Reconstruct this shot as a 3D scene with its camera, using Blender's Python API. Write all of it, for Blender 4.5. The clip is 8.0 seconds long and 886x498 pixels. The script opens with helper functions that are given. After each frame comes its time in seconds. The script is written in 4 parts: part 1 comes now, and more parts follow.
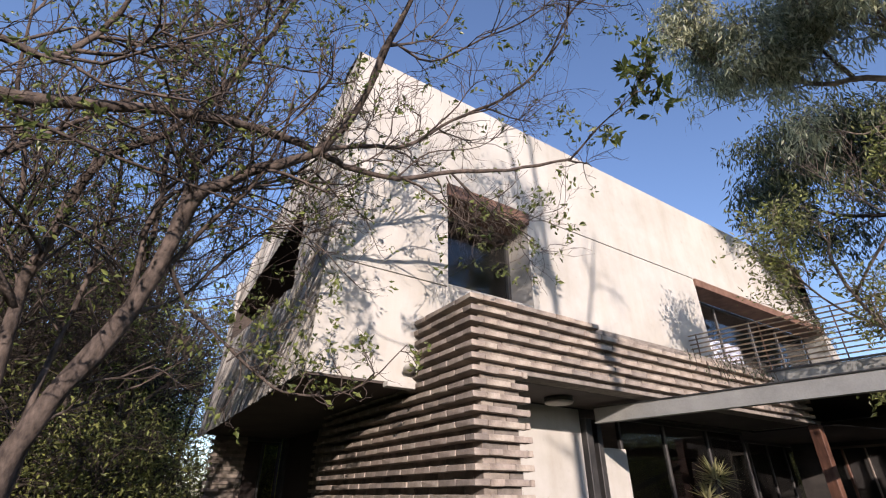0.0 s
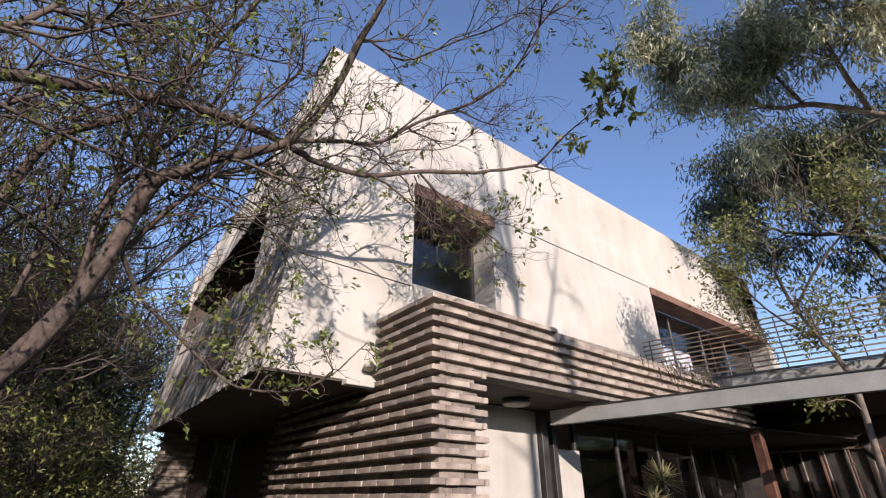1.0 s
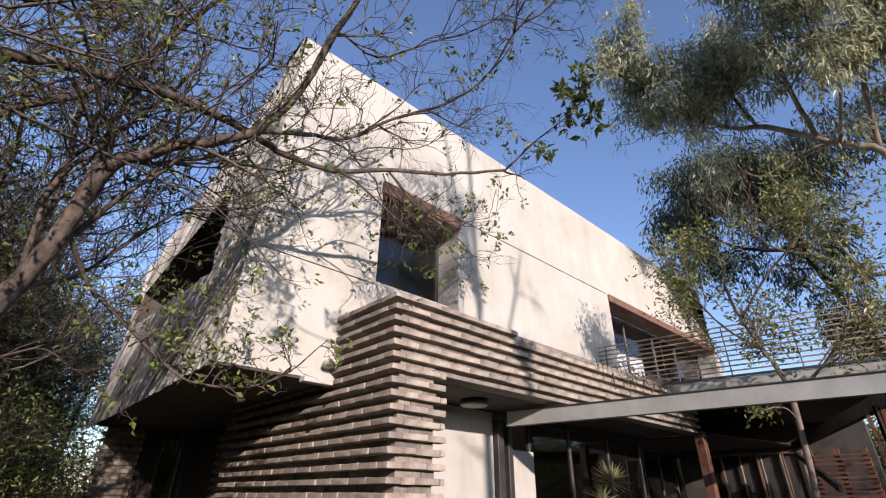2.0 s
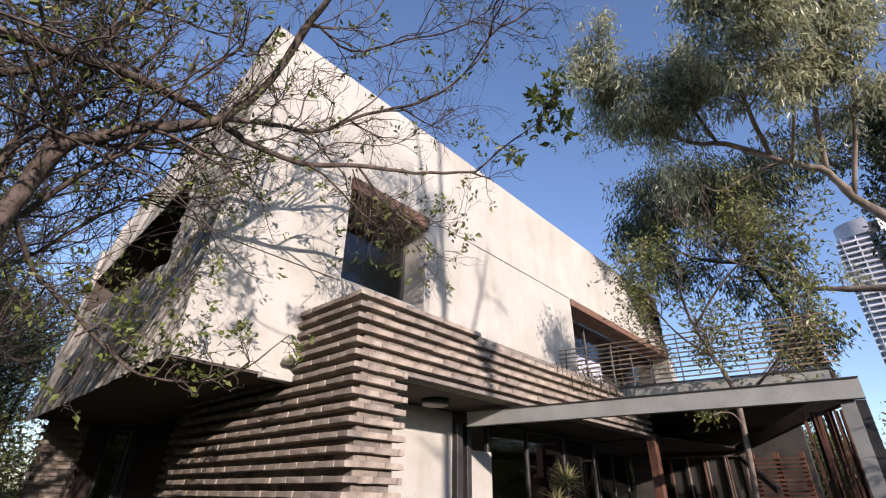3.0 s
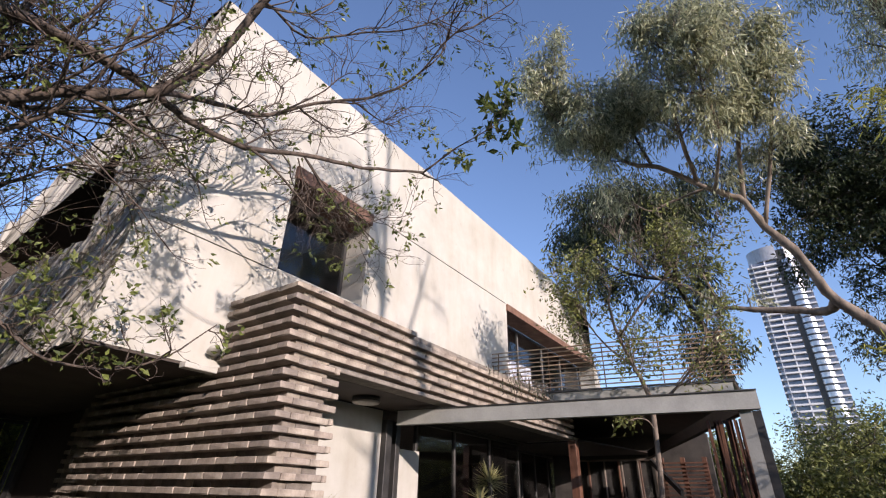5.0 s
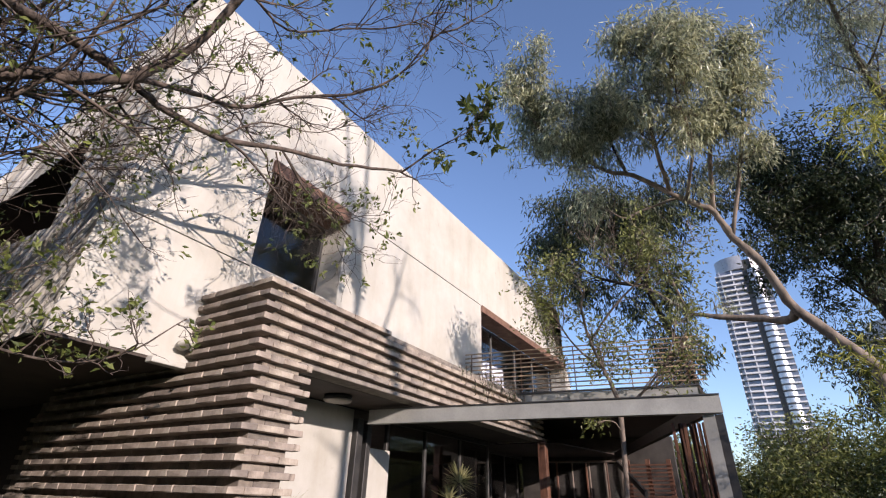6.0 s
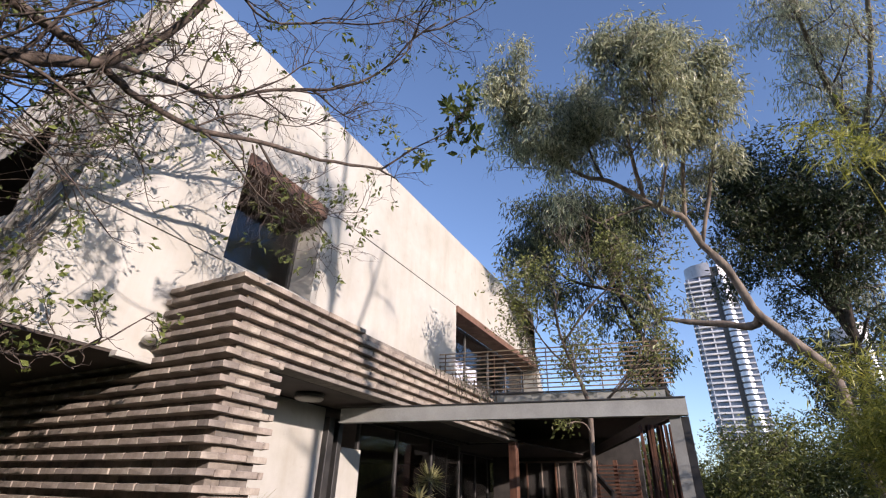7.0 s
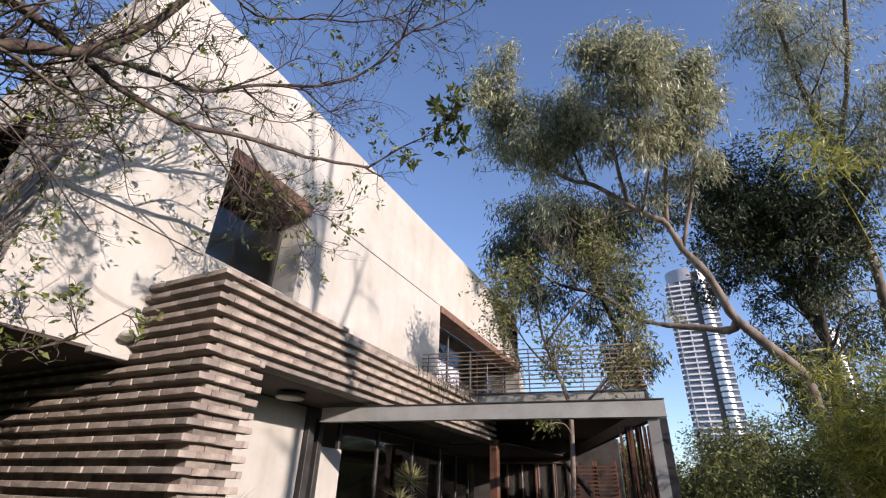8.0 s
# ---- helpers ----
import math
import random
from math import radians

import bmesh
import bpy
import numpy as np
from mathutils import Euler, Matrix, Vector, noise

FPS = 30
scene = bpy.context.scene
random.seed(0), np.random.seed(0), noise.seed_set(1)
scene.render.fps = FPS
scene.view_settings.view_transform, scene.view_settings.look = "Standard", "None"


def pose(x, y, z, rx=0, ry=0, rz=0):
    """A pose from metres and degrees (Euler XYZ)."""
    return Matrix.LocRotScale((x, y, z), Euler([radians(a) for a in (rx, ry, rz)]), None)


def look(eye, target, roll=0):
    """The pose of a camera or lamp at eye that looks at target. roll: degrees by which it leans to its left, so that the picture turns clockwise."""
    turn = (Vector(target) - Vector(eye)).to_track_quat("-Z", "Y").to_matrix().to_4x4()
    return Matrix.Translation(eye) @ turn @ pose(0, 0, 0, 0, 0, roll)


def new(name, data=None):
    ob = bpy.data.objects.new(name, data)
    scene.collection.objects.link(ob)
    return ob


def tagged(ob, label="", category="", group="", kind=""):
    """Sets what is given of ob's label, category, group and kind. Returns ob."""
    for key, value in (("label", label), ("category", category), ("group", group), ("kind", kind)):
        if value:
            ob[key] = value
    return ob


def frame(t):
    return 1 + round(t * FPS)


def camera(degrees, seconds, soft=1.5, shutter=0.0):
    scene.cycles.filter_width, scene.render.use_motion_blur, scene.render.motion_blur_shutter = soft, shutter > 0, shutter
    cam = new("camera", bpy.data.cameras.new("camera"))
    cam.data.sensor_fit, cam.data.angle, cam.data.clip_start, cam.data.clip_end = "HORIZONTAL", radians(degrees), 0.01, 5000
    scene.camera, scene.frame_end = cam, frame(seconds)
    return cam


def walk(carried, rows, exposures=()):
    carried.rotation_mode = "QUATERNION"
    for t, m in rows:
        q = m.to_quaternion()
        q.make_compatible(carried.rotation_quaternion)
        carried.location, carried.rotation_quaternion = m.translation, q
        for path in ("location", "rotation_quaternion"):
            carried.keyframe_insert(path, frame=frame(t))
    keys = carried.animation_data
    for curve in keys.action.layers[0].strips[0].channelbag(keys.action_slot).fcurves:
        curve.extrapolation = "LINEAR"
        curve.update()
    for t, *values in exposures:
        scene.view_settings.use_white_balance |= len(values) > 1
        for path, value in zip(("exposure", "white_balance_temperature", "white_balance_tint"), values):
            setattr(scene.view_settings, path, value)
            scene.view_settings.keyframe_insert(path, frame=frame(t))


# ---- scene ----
cam = camera(86.0, 8.0, 1.2)
PATH = [
    (0, (-3.078, -4.109, 1.545), (-2.106, -2.627, 2.471), 0.1),
    (0.5, (-3.074, -4.102, 1.535), (-2.042, -2.663, 2.465), 0.1),
    (1, (-3.067, -4.123, 1.514), (-1.982, -2.726, 2.447), 0.3),
    (1.5, (-3.077, -4.141, 1.523), (-1.938, -2.786, 2.454), 0.5),
    (2, (-3.083, -4.137, 1.52), (-1.886, -2.833, 2.451), 0.7),
    (3.5, (-3.08, -4.143, 1.52), (-1.745, -2.983, 2.452), 1.2),
    (4, (-3.087, -4.15, 1.509), (-1.712, -3.039, 2.444), 1.4),
    (4.5, (-3.084, -4.153, 1.51), (-1.671, -3.089, 2.445), 1.4),
    (6, (-3.1, -4.158, 1.498), (-1.604, -3.22, 2.436), 1.8),
    (6.5, (-3.098, -4.158, 1.494), (-1.576, -3.264, 2.434), 1.8),
    (7, (-3.097, -4.153, 1.497), (-1.552, -3.299, 2.437), 1.9),
    (7.5, (-3.099, -4.158, 1.492), (-1.537, -3.336, 2.434), 2.0),
    (8, (-3.101, -4.152, 1.491), (-1.528, -3.355, 2.434), 2.0),
]
walk(cam, [(t, look(eye, target, roll)) for t, eye, target, roll in PATH], [(0.0, 0.38, 6780, 26), (8.0, 0.38, 6780, 26)])

# world, sun, exposure
SUN_WAY = Vector((0.40, 1.0, -0.29)).normalized()
world = bpy.data.worlds.new("sky")
scene.world = world
world.use_nodes = True
wn = world.node_tree.nodes
sky = wn.new("ShaderNodeTexSky")
sky.sky_type = "NISHITA"
sky.sun_disc = False
sky.sun_elevation = math.asin(-SUN_WAY.z)
sky.sun_rotation = math.atan2(-SUN_WAY.x, -SUN_WAY.y)
sky.air_density, sky.dust_density, sky.ozone_density = 1.0, 0.25, 3.5
wn["Background"].inputs["Strength"].default_value = 0.205
world.node_tree.links.new(sky.outputs[0], wn["Background"].inputs["Color"])
sun = new("sun", bpy.data.lights.new("sun", "SUN"))
sun.data.energy, sun.data.angle, sun.data.color = 5.0, radians(0.5), (1.0, 0.935, 0.825)
sun.rotation_mode = "QUATERNION"
sun.rotation_quaternion = SUN_WAY.to_track_quat("-Z", "Y")
sun.location = (-10, -30, 20)


# ---------------------------------------------------------------- materials
def ramp(nt, fac, stops):
    node = nt.nodes.new("ShaderNodeValToRGB")
    while len(node.color_ramp.elements) < len(stops):
        node.color_ramp.elements.new(0.5)
    for el, (p, c) in zip(node.color_ramp.elements, stops):
        el.position, el.color = p, (*c, 1)
    nt.links.new(fac, node.inputs[0])
    return node.outputs[0]


def noise_tex(nt, scale, detail=5, rough=0.6, stretch=(1, 1, 1), space="Object"):
    co = nt.nodes.new("ShaderNodeTexCoord")
    mp = nt.nodes.new("ShaderNodeMapping")
    mp.inputs["Scale"].default_value = stretch
    nz = nt.nodes.new("ShaderNodeTexNoise")
    nz.inputs["Scale"].default_value, nz.inputs["Detail"].default_value, nz.inputs["Roughness"].default_value = scale, detail, rough
    nt.links.new(co.outputs[space], mp.inputs[0])
    nt.links.new(mp.outputs[0], nz.inputs["Vector"])
    return nz.outputs[0]


def mixed(nt, fac, a, b, mode="MIX"):
    node = nt.nodes.new("ShaderNodeMix")
    node.data_type, node.blend_type = "RGBA", mode
    for sock, v in ((node.inputs[0], fac), (node.inputs[6], a), (node.inputs[7], b)):
        if isinstance(v, (int, float)):
            sock.default_value = v
        elif isinstance(v, tuple):
            sock.default_value = (*v, 1)
        else:
            nt.links.new(v, sock)
    return node.outputs[2]


def base_mat(name, rough=0.7, metal=0.0):
    m = bpy.data.materials.new(name)
    m.use_nodes = True
    nt = m.node_tree
    p = nt.nodes["Principled BSDF"]
    p.inputs["Roughness"].default_value, p.inputs["Metallic"].default_value = rough, metal
    return m, nt, p


def bumped(nt, p, height, strength, dist):
    b = nt.nodes.new("ShaderNodeBump")
    b.inputs["Strength"].default_value, b.inputs["Distance"].default_value = strength, dist
    nt.links.new(height, b.inputs["Height"])
    nt.links.new(b.outputs[0], p.inputs["Normal"])


def plain(name, dark, light, scale=6, rough=0.7, metal=0.0, bump=0.2, dist=0.004, stretch=(1, 1, 1), fine=60, rand="", spread=0.35):
    """Two-scale mottled surface; rand: 'object' or 'island' varies the pieces."""
    m, nt, p = base_mat(name, rough, metal)
    big = noise_tex(nt, scale, 6, 0.62, stretch)
    small = noise_tex(nt, fine, 4, 0.6, stretch)
    col = ramp(nt, big, [(0.3, dark), (0.7, light)])
    grain = ramp(nt, small, [(0.25, (0.72, 0.72, 0.72)), (0.75, (1.0, 1.0, 1.0))])
    col = mixed(nt, 0.7, col, grain, "MULTIPLY")
    if rand:
        if rand == "object":
            r = nt.nodes.new("ShaderNodeObjectInfo").outputs["Random"]
        else:
            r = nt.nodes.new("ShaderNodeNewGeometry").outputs["Random Per Island"]
        lo, hi = 1 - spread, 1 + spread * 0.4
        tone = ramp(nt, r, [(0.0, (lo, lo, lo)), (0.5, (1, 0.96, 0.92)), (1.0, (hi, hi, hi * 0.95))])
        col = mixed(nt, 1.0, col, tone, "MULTIPLY")
    nt.links.new(col, p.inputs["Base Color"])
    if bump:
        bumped(nt, p, small, bump, dist)
    return m


def plaster_mat():
    m, nt, p = base_mat("white_plaster", 0.85)
    cloud = noise_tex(nt, 0.9, 7, 0.65)
    streak = noise_tex(nt, 2.2, 6, 0.6, (1.6, 1.0, 0.22))
    fine = noise_tex(nt, 35, 5, 0.6)
    spots = noise_tex(nt, 5.5, 3, 0.5)
    col = ramp(nt, cloud, [(0.3, (0.375, 0.36, 0.315)), (0.62, (0.472, 0.463, 0.425))])
    col = mixed(nt, 0.4, col, ramp(nt, streak, [(0.30, (0.80, 0.76, 0.68)), (0.55, (1, 1, 1))]), "MULTIPLY")
    col = mixed(nt, 0.5, col, ramp(nt, spots, [(0.20, (0.70, 0.66, 0.60)), (0.33, (1, 1, 1))]), "MULTIPLY")
    nt.links.new(col, p.inputs["Base Color"])
    bumped(nt, p, mixed(nt, 0.5, fine, cloud), 0.35, 0.01)
    return m


def leaf_mat(name, dark, light, rough=0.45, through_light=0.35):
    m, nt, p = base_mat(name, rough)
    r = nt.nodes.new("ShaderNodeNewGeometry").outputs["Random Per Island"]
    col = ramp(nt, r, [(0.0, dark), (0.75, light), (1.0, tuple(min(1, c * 1.35) for c in light))])
    nt.links.new(col, p.inputs["Base Color"])
    tr = nt.nodes.new("ShaderNodeBsdfTranslucent")
    nt.links.new(col, tr.inputs["Color"])
    mx = nt.nodes.new("ShaderNodeMixShader")
    mx.inputs[0].default_value = through_light
    nt.links.new(p.outputs[0], mx.inputs[1])
    nt.links.new(tr.outputs[0], mx.inputs[2])
    nt.links.new(mx.outputs[0], nt.nodes["Material Output"].inputs["Surface"])
    return m


def glass_mat(name, tint=(0.75, 0.8, 0.8), gloss=0.5):
    m, nt, p = base_mat(name, 0.02)
    p.inputs["Base Color"].default_value = (*tint, 1)
    p.inputs["Transmission Weight"].default_value = 1.0
    p.inputs["IOR"].default_value = 1.5
    p.inputs["Specular IOR Level"].default_value = gloss
    bumped(nt, p, noise_tex(nt, 1.2, 2), 0.06, 0.02)
    return m


PLASTER = plaster_mat()
CONCRETE = plain("fluted_concrete", (0.22, 0.21, 0.19), (0.46, 0.44, 0.40), 1.4, 0.8, 0, 0.4, 0.01, (1, 0.5, 0.5), 18)


def board_concrete():
    """Concrete with dark and light board marks along the slanting ribs."""
    m, nt, p = base_mat("fluted_concrete", 0.85)
    co = nt.nodes.new("ShaderNodeTexCoord")
    turn, stretch = nt.nodes.new("ShaderNodeMapping"), nt.nodes.new("ShaderNodeMapping")
    turn.inputs["Rotation"].default_value = (radians(-46.2), 0, 0)
    stretch.inputs["Scale"].default_value = (1, 14, 0.55)
    nz = nt.nodes.new("ShaderNodeTexNoise")
    nz.inputs["Scale"].default_value, nz.inputs["Detail"].default_value = 1.6, 7
    nt.links.new(co.outputs["Object"], turn.inputs[0])
    nt.links.new(turn.outputs[0], stretch.inputs[0])
    nt.links.new(stretch.outputs[0], nz.inputs["Vector"])
    marks = ramp(nt, nz.outputs[0], [(0.36, (0.11, 0.105, 0.095)), (0.48, (0.46, 0.445, 0.405)), (0.63, (0.68, 0.66, 0.61))])
    patches = ramp(nt, noise_tex(nt, 1.1, 5), [(0.3, (0.7, 0.7, 0.68)), (0.65, (1, 1, 1))])
    nt.links.new(mixed(nt, 1.0, marks, patches, "MULTIPLY"), p.inputs["Base Color"])
    bumped(nt, p, nz.outputs[0], 0.7, 0.02)
    return m


BOARD = board_concrete()
BRICK = plain("clay_brick", (0.178, 0.149, 0.126), (0.445, 0.388, 0.331), 5, 0.85, 0, 0.5, 0.004, rand="object", spread=0.32)
# same clay, coloured darker so the recesses look shaded
BRICK_SHADED = plain("shaded_recess_brick", (0.145, 0.125, 0.108), (0.345, 0.305, 0.264), 6, 0.9, 0, 0.5, 0.004, rand="island")
MORTAR = plain("grey_mortar", (0.15, 0.13, 0.11), (0.30, 0.265, 0.225), 9, 0.95, 0, 0.5, 0.005)
# brown, darkened further to stand for shade under soffit and in reveal
SOFFIT = plain("shade_dark_brown", (0.04, 0.03, 0.024), (0.082, 0.064, 0.052), 2, 0.8)
CORTEN = plain("rusty_steel", (0.13, 0.068, 0.046), (0.27, 0.155, 0.11), 4, 0.75, 0.2, 0.3)
STEEL = plain("painted_steel", (0.25, 0.256, 0.236), (0.37, 0.377, 0.35), 2.5, 0.5, 0.1, 0.15)
STEEL_DARK = plain("dark_frame_steel", (0.035, 0.035, 0.035), (0.075, 0.072, 0.068), 5, 0.45, 0.3, 0.1)
TIMBER = plain("red_brown_timber", (0.075, 0.032, 0.02), (0.20, 0.095, 0.06), 3, 0.6, 0, 0.3, 0.003, (6, 6, 0.6), 40, rand="object")
RAIL_TAN = plain("weathered_rail", (0.22, 0.15, 0.09), (0.48, 0.36, 0.24), 4, 0.55, 0.1, 0.2, rand="object")
GLASS = glass_mat("window_glass", (0.42, 0.45, 0.45))
TERRACE_GLASS = glass_mat("coated_terrace_glass", (0.62, 0.64, 0.66), 0.18)
# near-black brown that puts the shade under deck and storey into colour
SHADE_BOARDS = plain("shade_dark_boards", (0.016, 0.010, 0.008), (0.045, 0.028, 0.022), 3, 0.7, 0, 0.3, 0.004, (0.6, 6, 6))
# interior colour is kept dark to stand for the shade in the rooms
SHADE_ROOM = plain("shade_dark_interior", (0.035, 0.032, 0.03), (0.09, 0.08, 0.07), 2, 0.9)
LAMP_WHITE = plain("lamp_opal", (0.36, 0.33, 0.29), (0.46, 0.43, 0.38), 8, 0.5, 0, 0)
GROUND = plain("garden_soil_grass", (0.028, 0.034, 0.014), (0.075, 0.08, 0.036), 0.8, 0.95, 0, 0.6, 0.03)


# ---------------------------------------------------------------- mesh helpers
def part(name, bm, material, parent=None, label=""):
    me = bpy.data.meshes.new(name)
    bm.normal_update()
    bm.to_mesh(me)
    bm.free()
    me.materials.append(material)
    ob = new(name, me)
    ob.parent = parent
    return tagged(ob, label)


def thing(name, label, category, group="", kind="", at=(0, 0, 0)):
    ob = new(name)
    ob.location = at
    return tagged(ob, label, category, group, kind)


def box(bm, x0, y0, z0, x1, y1, z1, bevel=0.0):
    made = bmesh.ops.create_cube(bm, size=1.0, matrix=Matrix.Translation(((x0 + x1) / 2, (y0 + y1) / 2, (z0 + z1) / 2)) @ Matrix.Diagonal((abs(x1 - x0), abs(y1 - y0), abs(z1 - z0), 1)))
    if bevel:
        edges = {e for v in made["verts"] for e in v.link_edges}
        bmesh.ops.bevel(bm, geom=list(edges), offset=bevel, segments=1, affect="EDGES")
    return bm


def boxed(name, dims, material, parent=None, label="", bevel=0.006):
    return part(name, box(bmesh.new(), *dims, bevel), material, parent, label)


def bar(bm, a, b, w, h, up=(0, 0, 1)):
    """A straight bar of w by h from a to b."""
    a, b = Vector(a), Vector(b)
    way = (b - a).normalized()
    side = way.cross(Vector(up)).normalized() * (w / 2)
    top = side.cross(way).normalized() * (h / 2)
    ring = [bm.verts.new(p + s * side + u * top) for p in (a, b) for s, u in ((-1, -1), (1, -1), (1, 1), (-1, 1))]
    for i in range(4):
        j = (i + 1) % 4
        bm.faces.new((ring[i], ring[j], ring[4 + j], ring[4 + i]))
    bm.faces.new(ring[3::-1])
    bm.faces.new(ring[4:])
    bmesh.ops.recalc_face_normals(bm, faces=bm.faces)
    return bm


def prism(bm, plan, z0, z1):
    lo = [bm.verts.new((x, y, z0)) for x, y in plan]
    hi = [bm.verts.new((x, y, z1)) for x, y in plan]
    n = len(plan)
    for i in range(n):
        bm.faces.new((lo[i], lo[(i + 1) % n], hi[(i + 1) % n], hi[i]))
    bm.faces.new(lo[::-1])
    bm.faces.new(hi)
    bmesh.ops.recalc_face_normals(bm, faces=bm.faces)
    return bm


def tube(bm, pts, radii, sides=6):
    """A tapered round limb along points."""
    rings = []
    ref = Vector((0.3, 0.2, 1)).normalized()
    for i, p in enumerate(pts):
        way = (pts[min(i + 1, len(pts) - 1)] - pts[max(i - 1, 0)]).normalized()
        u = way.cross(ref)
        u = u.normalized() if u.length > 0.05 else way.orthogonal().normalized()
        v = way.cross(u)
        rings.append([bm.verts.new(p + (u * math.cos(6.2832 * k / sides) + v * math.sin(6.2832 * k / sides)) * radii[i]) for k in range(sides)])
    for a, b in zip(rings, rings[1:]):
        for k in range(sides):
            f = bm.faces.new((a[k], a[(k + 1) % sides], b[(k + 1) % sides], b[k]))
            f.smooth = True
    bm.faces.new(rings[0][::-1])
    bm.faces.new(rings[-1])


# ---------------------------------------------------------------- ground
bm = bmesh.new()
bmesh.ops.create_grid(bm, x_segments=2, y_segments=2, size=2500)
tagged(part("ground", bm, GROUND), "dark garden soil with patchy grass", "ground", kind="structure")

# ---------------------------------------------------------------- house: upper volume
FX, FY = -1.36, 1.30            # corner of the upper volume
Z0, Z1 = 2.82, 8.20
house = thing("house", "two-storey white plastered house with fluted concrete side and stacked brick base", "house")


def left_x(z):
    return -1.40 + 0.24 * (z - 2.82) / 5.4


def right_x(z):
    return 14.6 + (6.2 - z) * 0.5 if z < 6.2 else 14.6 - 3.2 * (z - 6.2) / 2.0


def front_wall(holes, depth):
    """The plastered front with openings cut through, reveals included."""
    xs = sorted({FX, 14.6, *(h[0] for h in holes), *(h[2] for h in holes)})
    zs = sorted({Z0, Z1, 6.4, 7.2, *(h[1] for h in holes), *(h[3] for h in holes)})

    def solid(i, j):
        if not (0 <= i < len(xs) - 1 and 0 <= j < len(zs) - 1):
            return False
        cx, cz = (xs[i] + xs[i + 1]) / 2, (zs[j] + zs[j + 1]) / 2
        return not any(h[0] < cx < h[2] and h[1] < cz < h[3] for h in holes)

    bm = bmesh.new()
    verts = {}

    def vert(i, j, y):
        if (i, j, y) not in verts:
            x = left_x(zs[j]) if i == 0 else right_x(zs[j]) if i == len(xs) - 1 else xs[i]
            verts[i, j, y] = bm.verts.new((x, y, zs[j]))
        return verts[i, j, y]

    a, b = FY, FY + depth
    for i in range(len(xs) - 1):
        for j in range(len(zs) - 1):
            if not solid(i, j):
                continue
            bm.faces.new([vert(i, j, a), vert(i + 1, j, a), vert(i + 1, j + 1, a), vert(i, j + 1, a)])
            bm.faces.new([vert(i, j, b), vert(i, j + 1, b), vert(i + 1, j + 1, b), vert(i + 1, j, b)])
            for di, dj, e in ((-1, 0, (i, j, i, j + 1)), (1, 0, (i + 1, j, i + 1, j + 1)), (0, -1, (i, j, i + 1, j)), (0, 1, (i, j + 1, i + 1, j + 1))):
                if not solid(i + di, j + dj):
                    bm.faces.new([vert(e[0], e[1], a), vert(e[2], e[3], a), vert(e[2], e[3], b), vert(e[0], e[1], b)])
    bmesh.ops.recalc_face_normals(bm, faces=bm.faces)
    return bm


W1 = (0.56, 4.34, 2.29, 6.06)
W2 = (7.62, 3.66, 14.4, 6.12)
GROOVES = [(2.30, 6.17, 7.60, 6.195), (-1.2, 4.31, 0.55, 4.33)]
part("front_wall", front_wall([W1, W2, *GROOVES], 0.62), PLASTER, house, "weathered white plaster wall")

# fluted side: slanting ribs clipped to the zones round the slit
SLANT = Vector((-0.72, 0.69))    # along a rib in (y, z)
ACROSS = Vector((0.69, 0.72))


def clip(poly, n, d, keep):
    out = []
    for p, q in zip(poly, poly[1:] + poly[:1]):
        a, b = (p.dot(n) - d) * keep, (q.dot(n) - d) * keep
        if a >= 0:
            out.append(p)
        if a * b < 0:
            out.append(p.lerp(q, a / (a - b)))
    return out


def fluted(zones, x_at):
    rng = random.Random(5)
    cuts, c = [-2.0], -2.0
    while c < 16:
        c += rng.uniform(0.03, 0.11)
        cuts.append(c)
    rise = [rng.choice((0.0, 0.012, 0.025, 0.04)) for _ in cuts]
    bm = bmesh.new()
    for zone in zones:
        zone = [Vector(p) for p in zone]
        for k in range(len(cuts) - 1):
            for c0, c1, h0, h1 in ((cuts[k], cuts[k] + 0.012, rise[k - 1] * 0.7, rise[k]), (cuts[k] + 0.012, cuts[k + 1], rise[k], rise[k] * 0.7)):
                piece = clip(clip(zone, ACROSS, c0, 1), ACROSS, c1, -1)
                if len(piece) < 3:
                    continue
                vs = []
                for p in piece:
                    f = (p.dot(ACROSS) - c0) / (c1 - c0)
                    vs.append(bm.verts.new((x_at(p) - (h0 + (h1 - h0) * f), p.x, p.y)))
                bm.faces.new(vs[::-1])
    bmesh.ops.remove_doubles(bm, verts=bm.verts, dist=0.0005)
    return bm


SLIT = ((2.66, 4.36), (7.45, 4.66), (7.62, 5.50), (2.86, 5.98))
side_zones = [
    [(1.30, 2.82), (2.45, 2.81), (2.66, 4.36), (2.86, 5.98), (2.92, 7.59), (2.80, 7.62), (1.30, 8.20)],
    [(2.45, 2.81), (8.45, 2.70), (8.00, 4.66), (7.45, 4.66), (2.66, 4.36)],
    [(2.86, 5.98), (7.62, 5.50), (7.79, 5.50), (7.62, 6.52), (2.92, 7.59)],
    [(7.45, 4.66), (8.00, 4.66), (7.79, 5.50), (7.62, 5.50)],
]
part("side_wall", fluted(side_zones, lambda p: left_x(p.y)), BOARD, house, "grey fluted board-marked concrete")
# the slit's reveal, coloured dark to read as shade, and its dark glass
bm = bmesh.new()
outer = [bm.verts.new((left_x(z) - 0.01, y, z)) for y, z in SLIT]
inner = [bm.verts.new((left_x(z) + 1.7, y, z)) for y, z in SLIT]
for i in range(4):
    bm.faces.new((outer[i], outer[(i + 1) % 4], inner[(i + 1) % 4], inner[i]))
part("slit_reveal", bm, SOFFIT, house, "deep window reveal coloured dark to read as shade")
bm = bmesh.new()
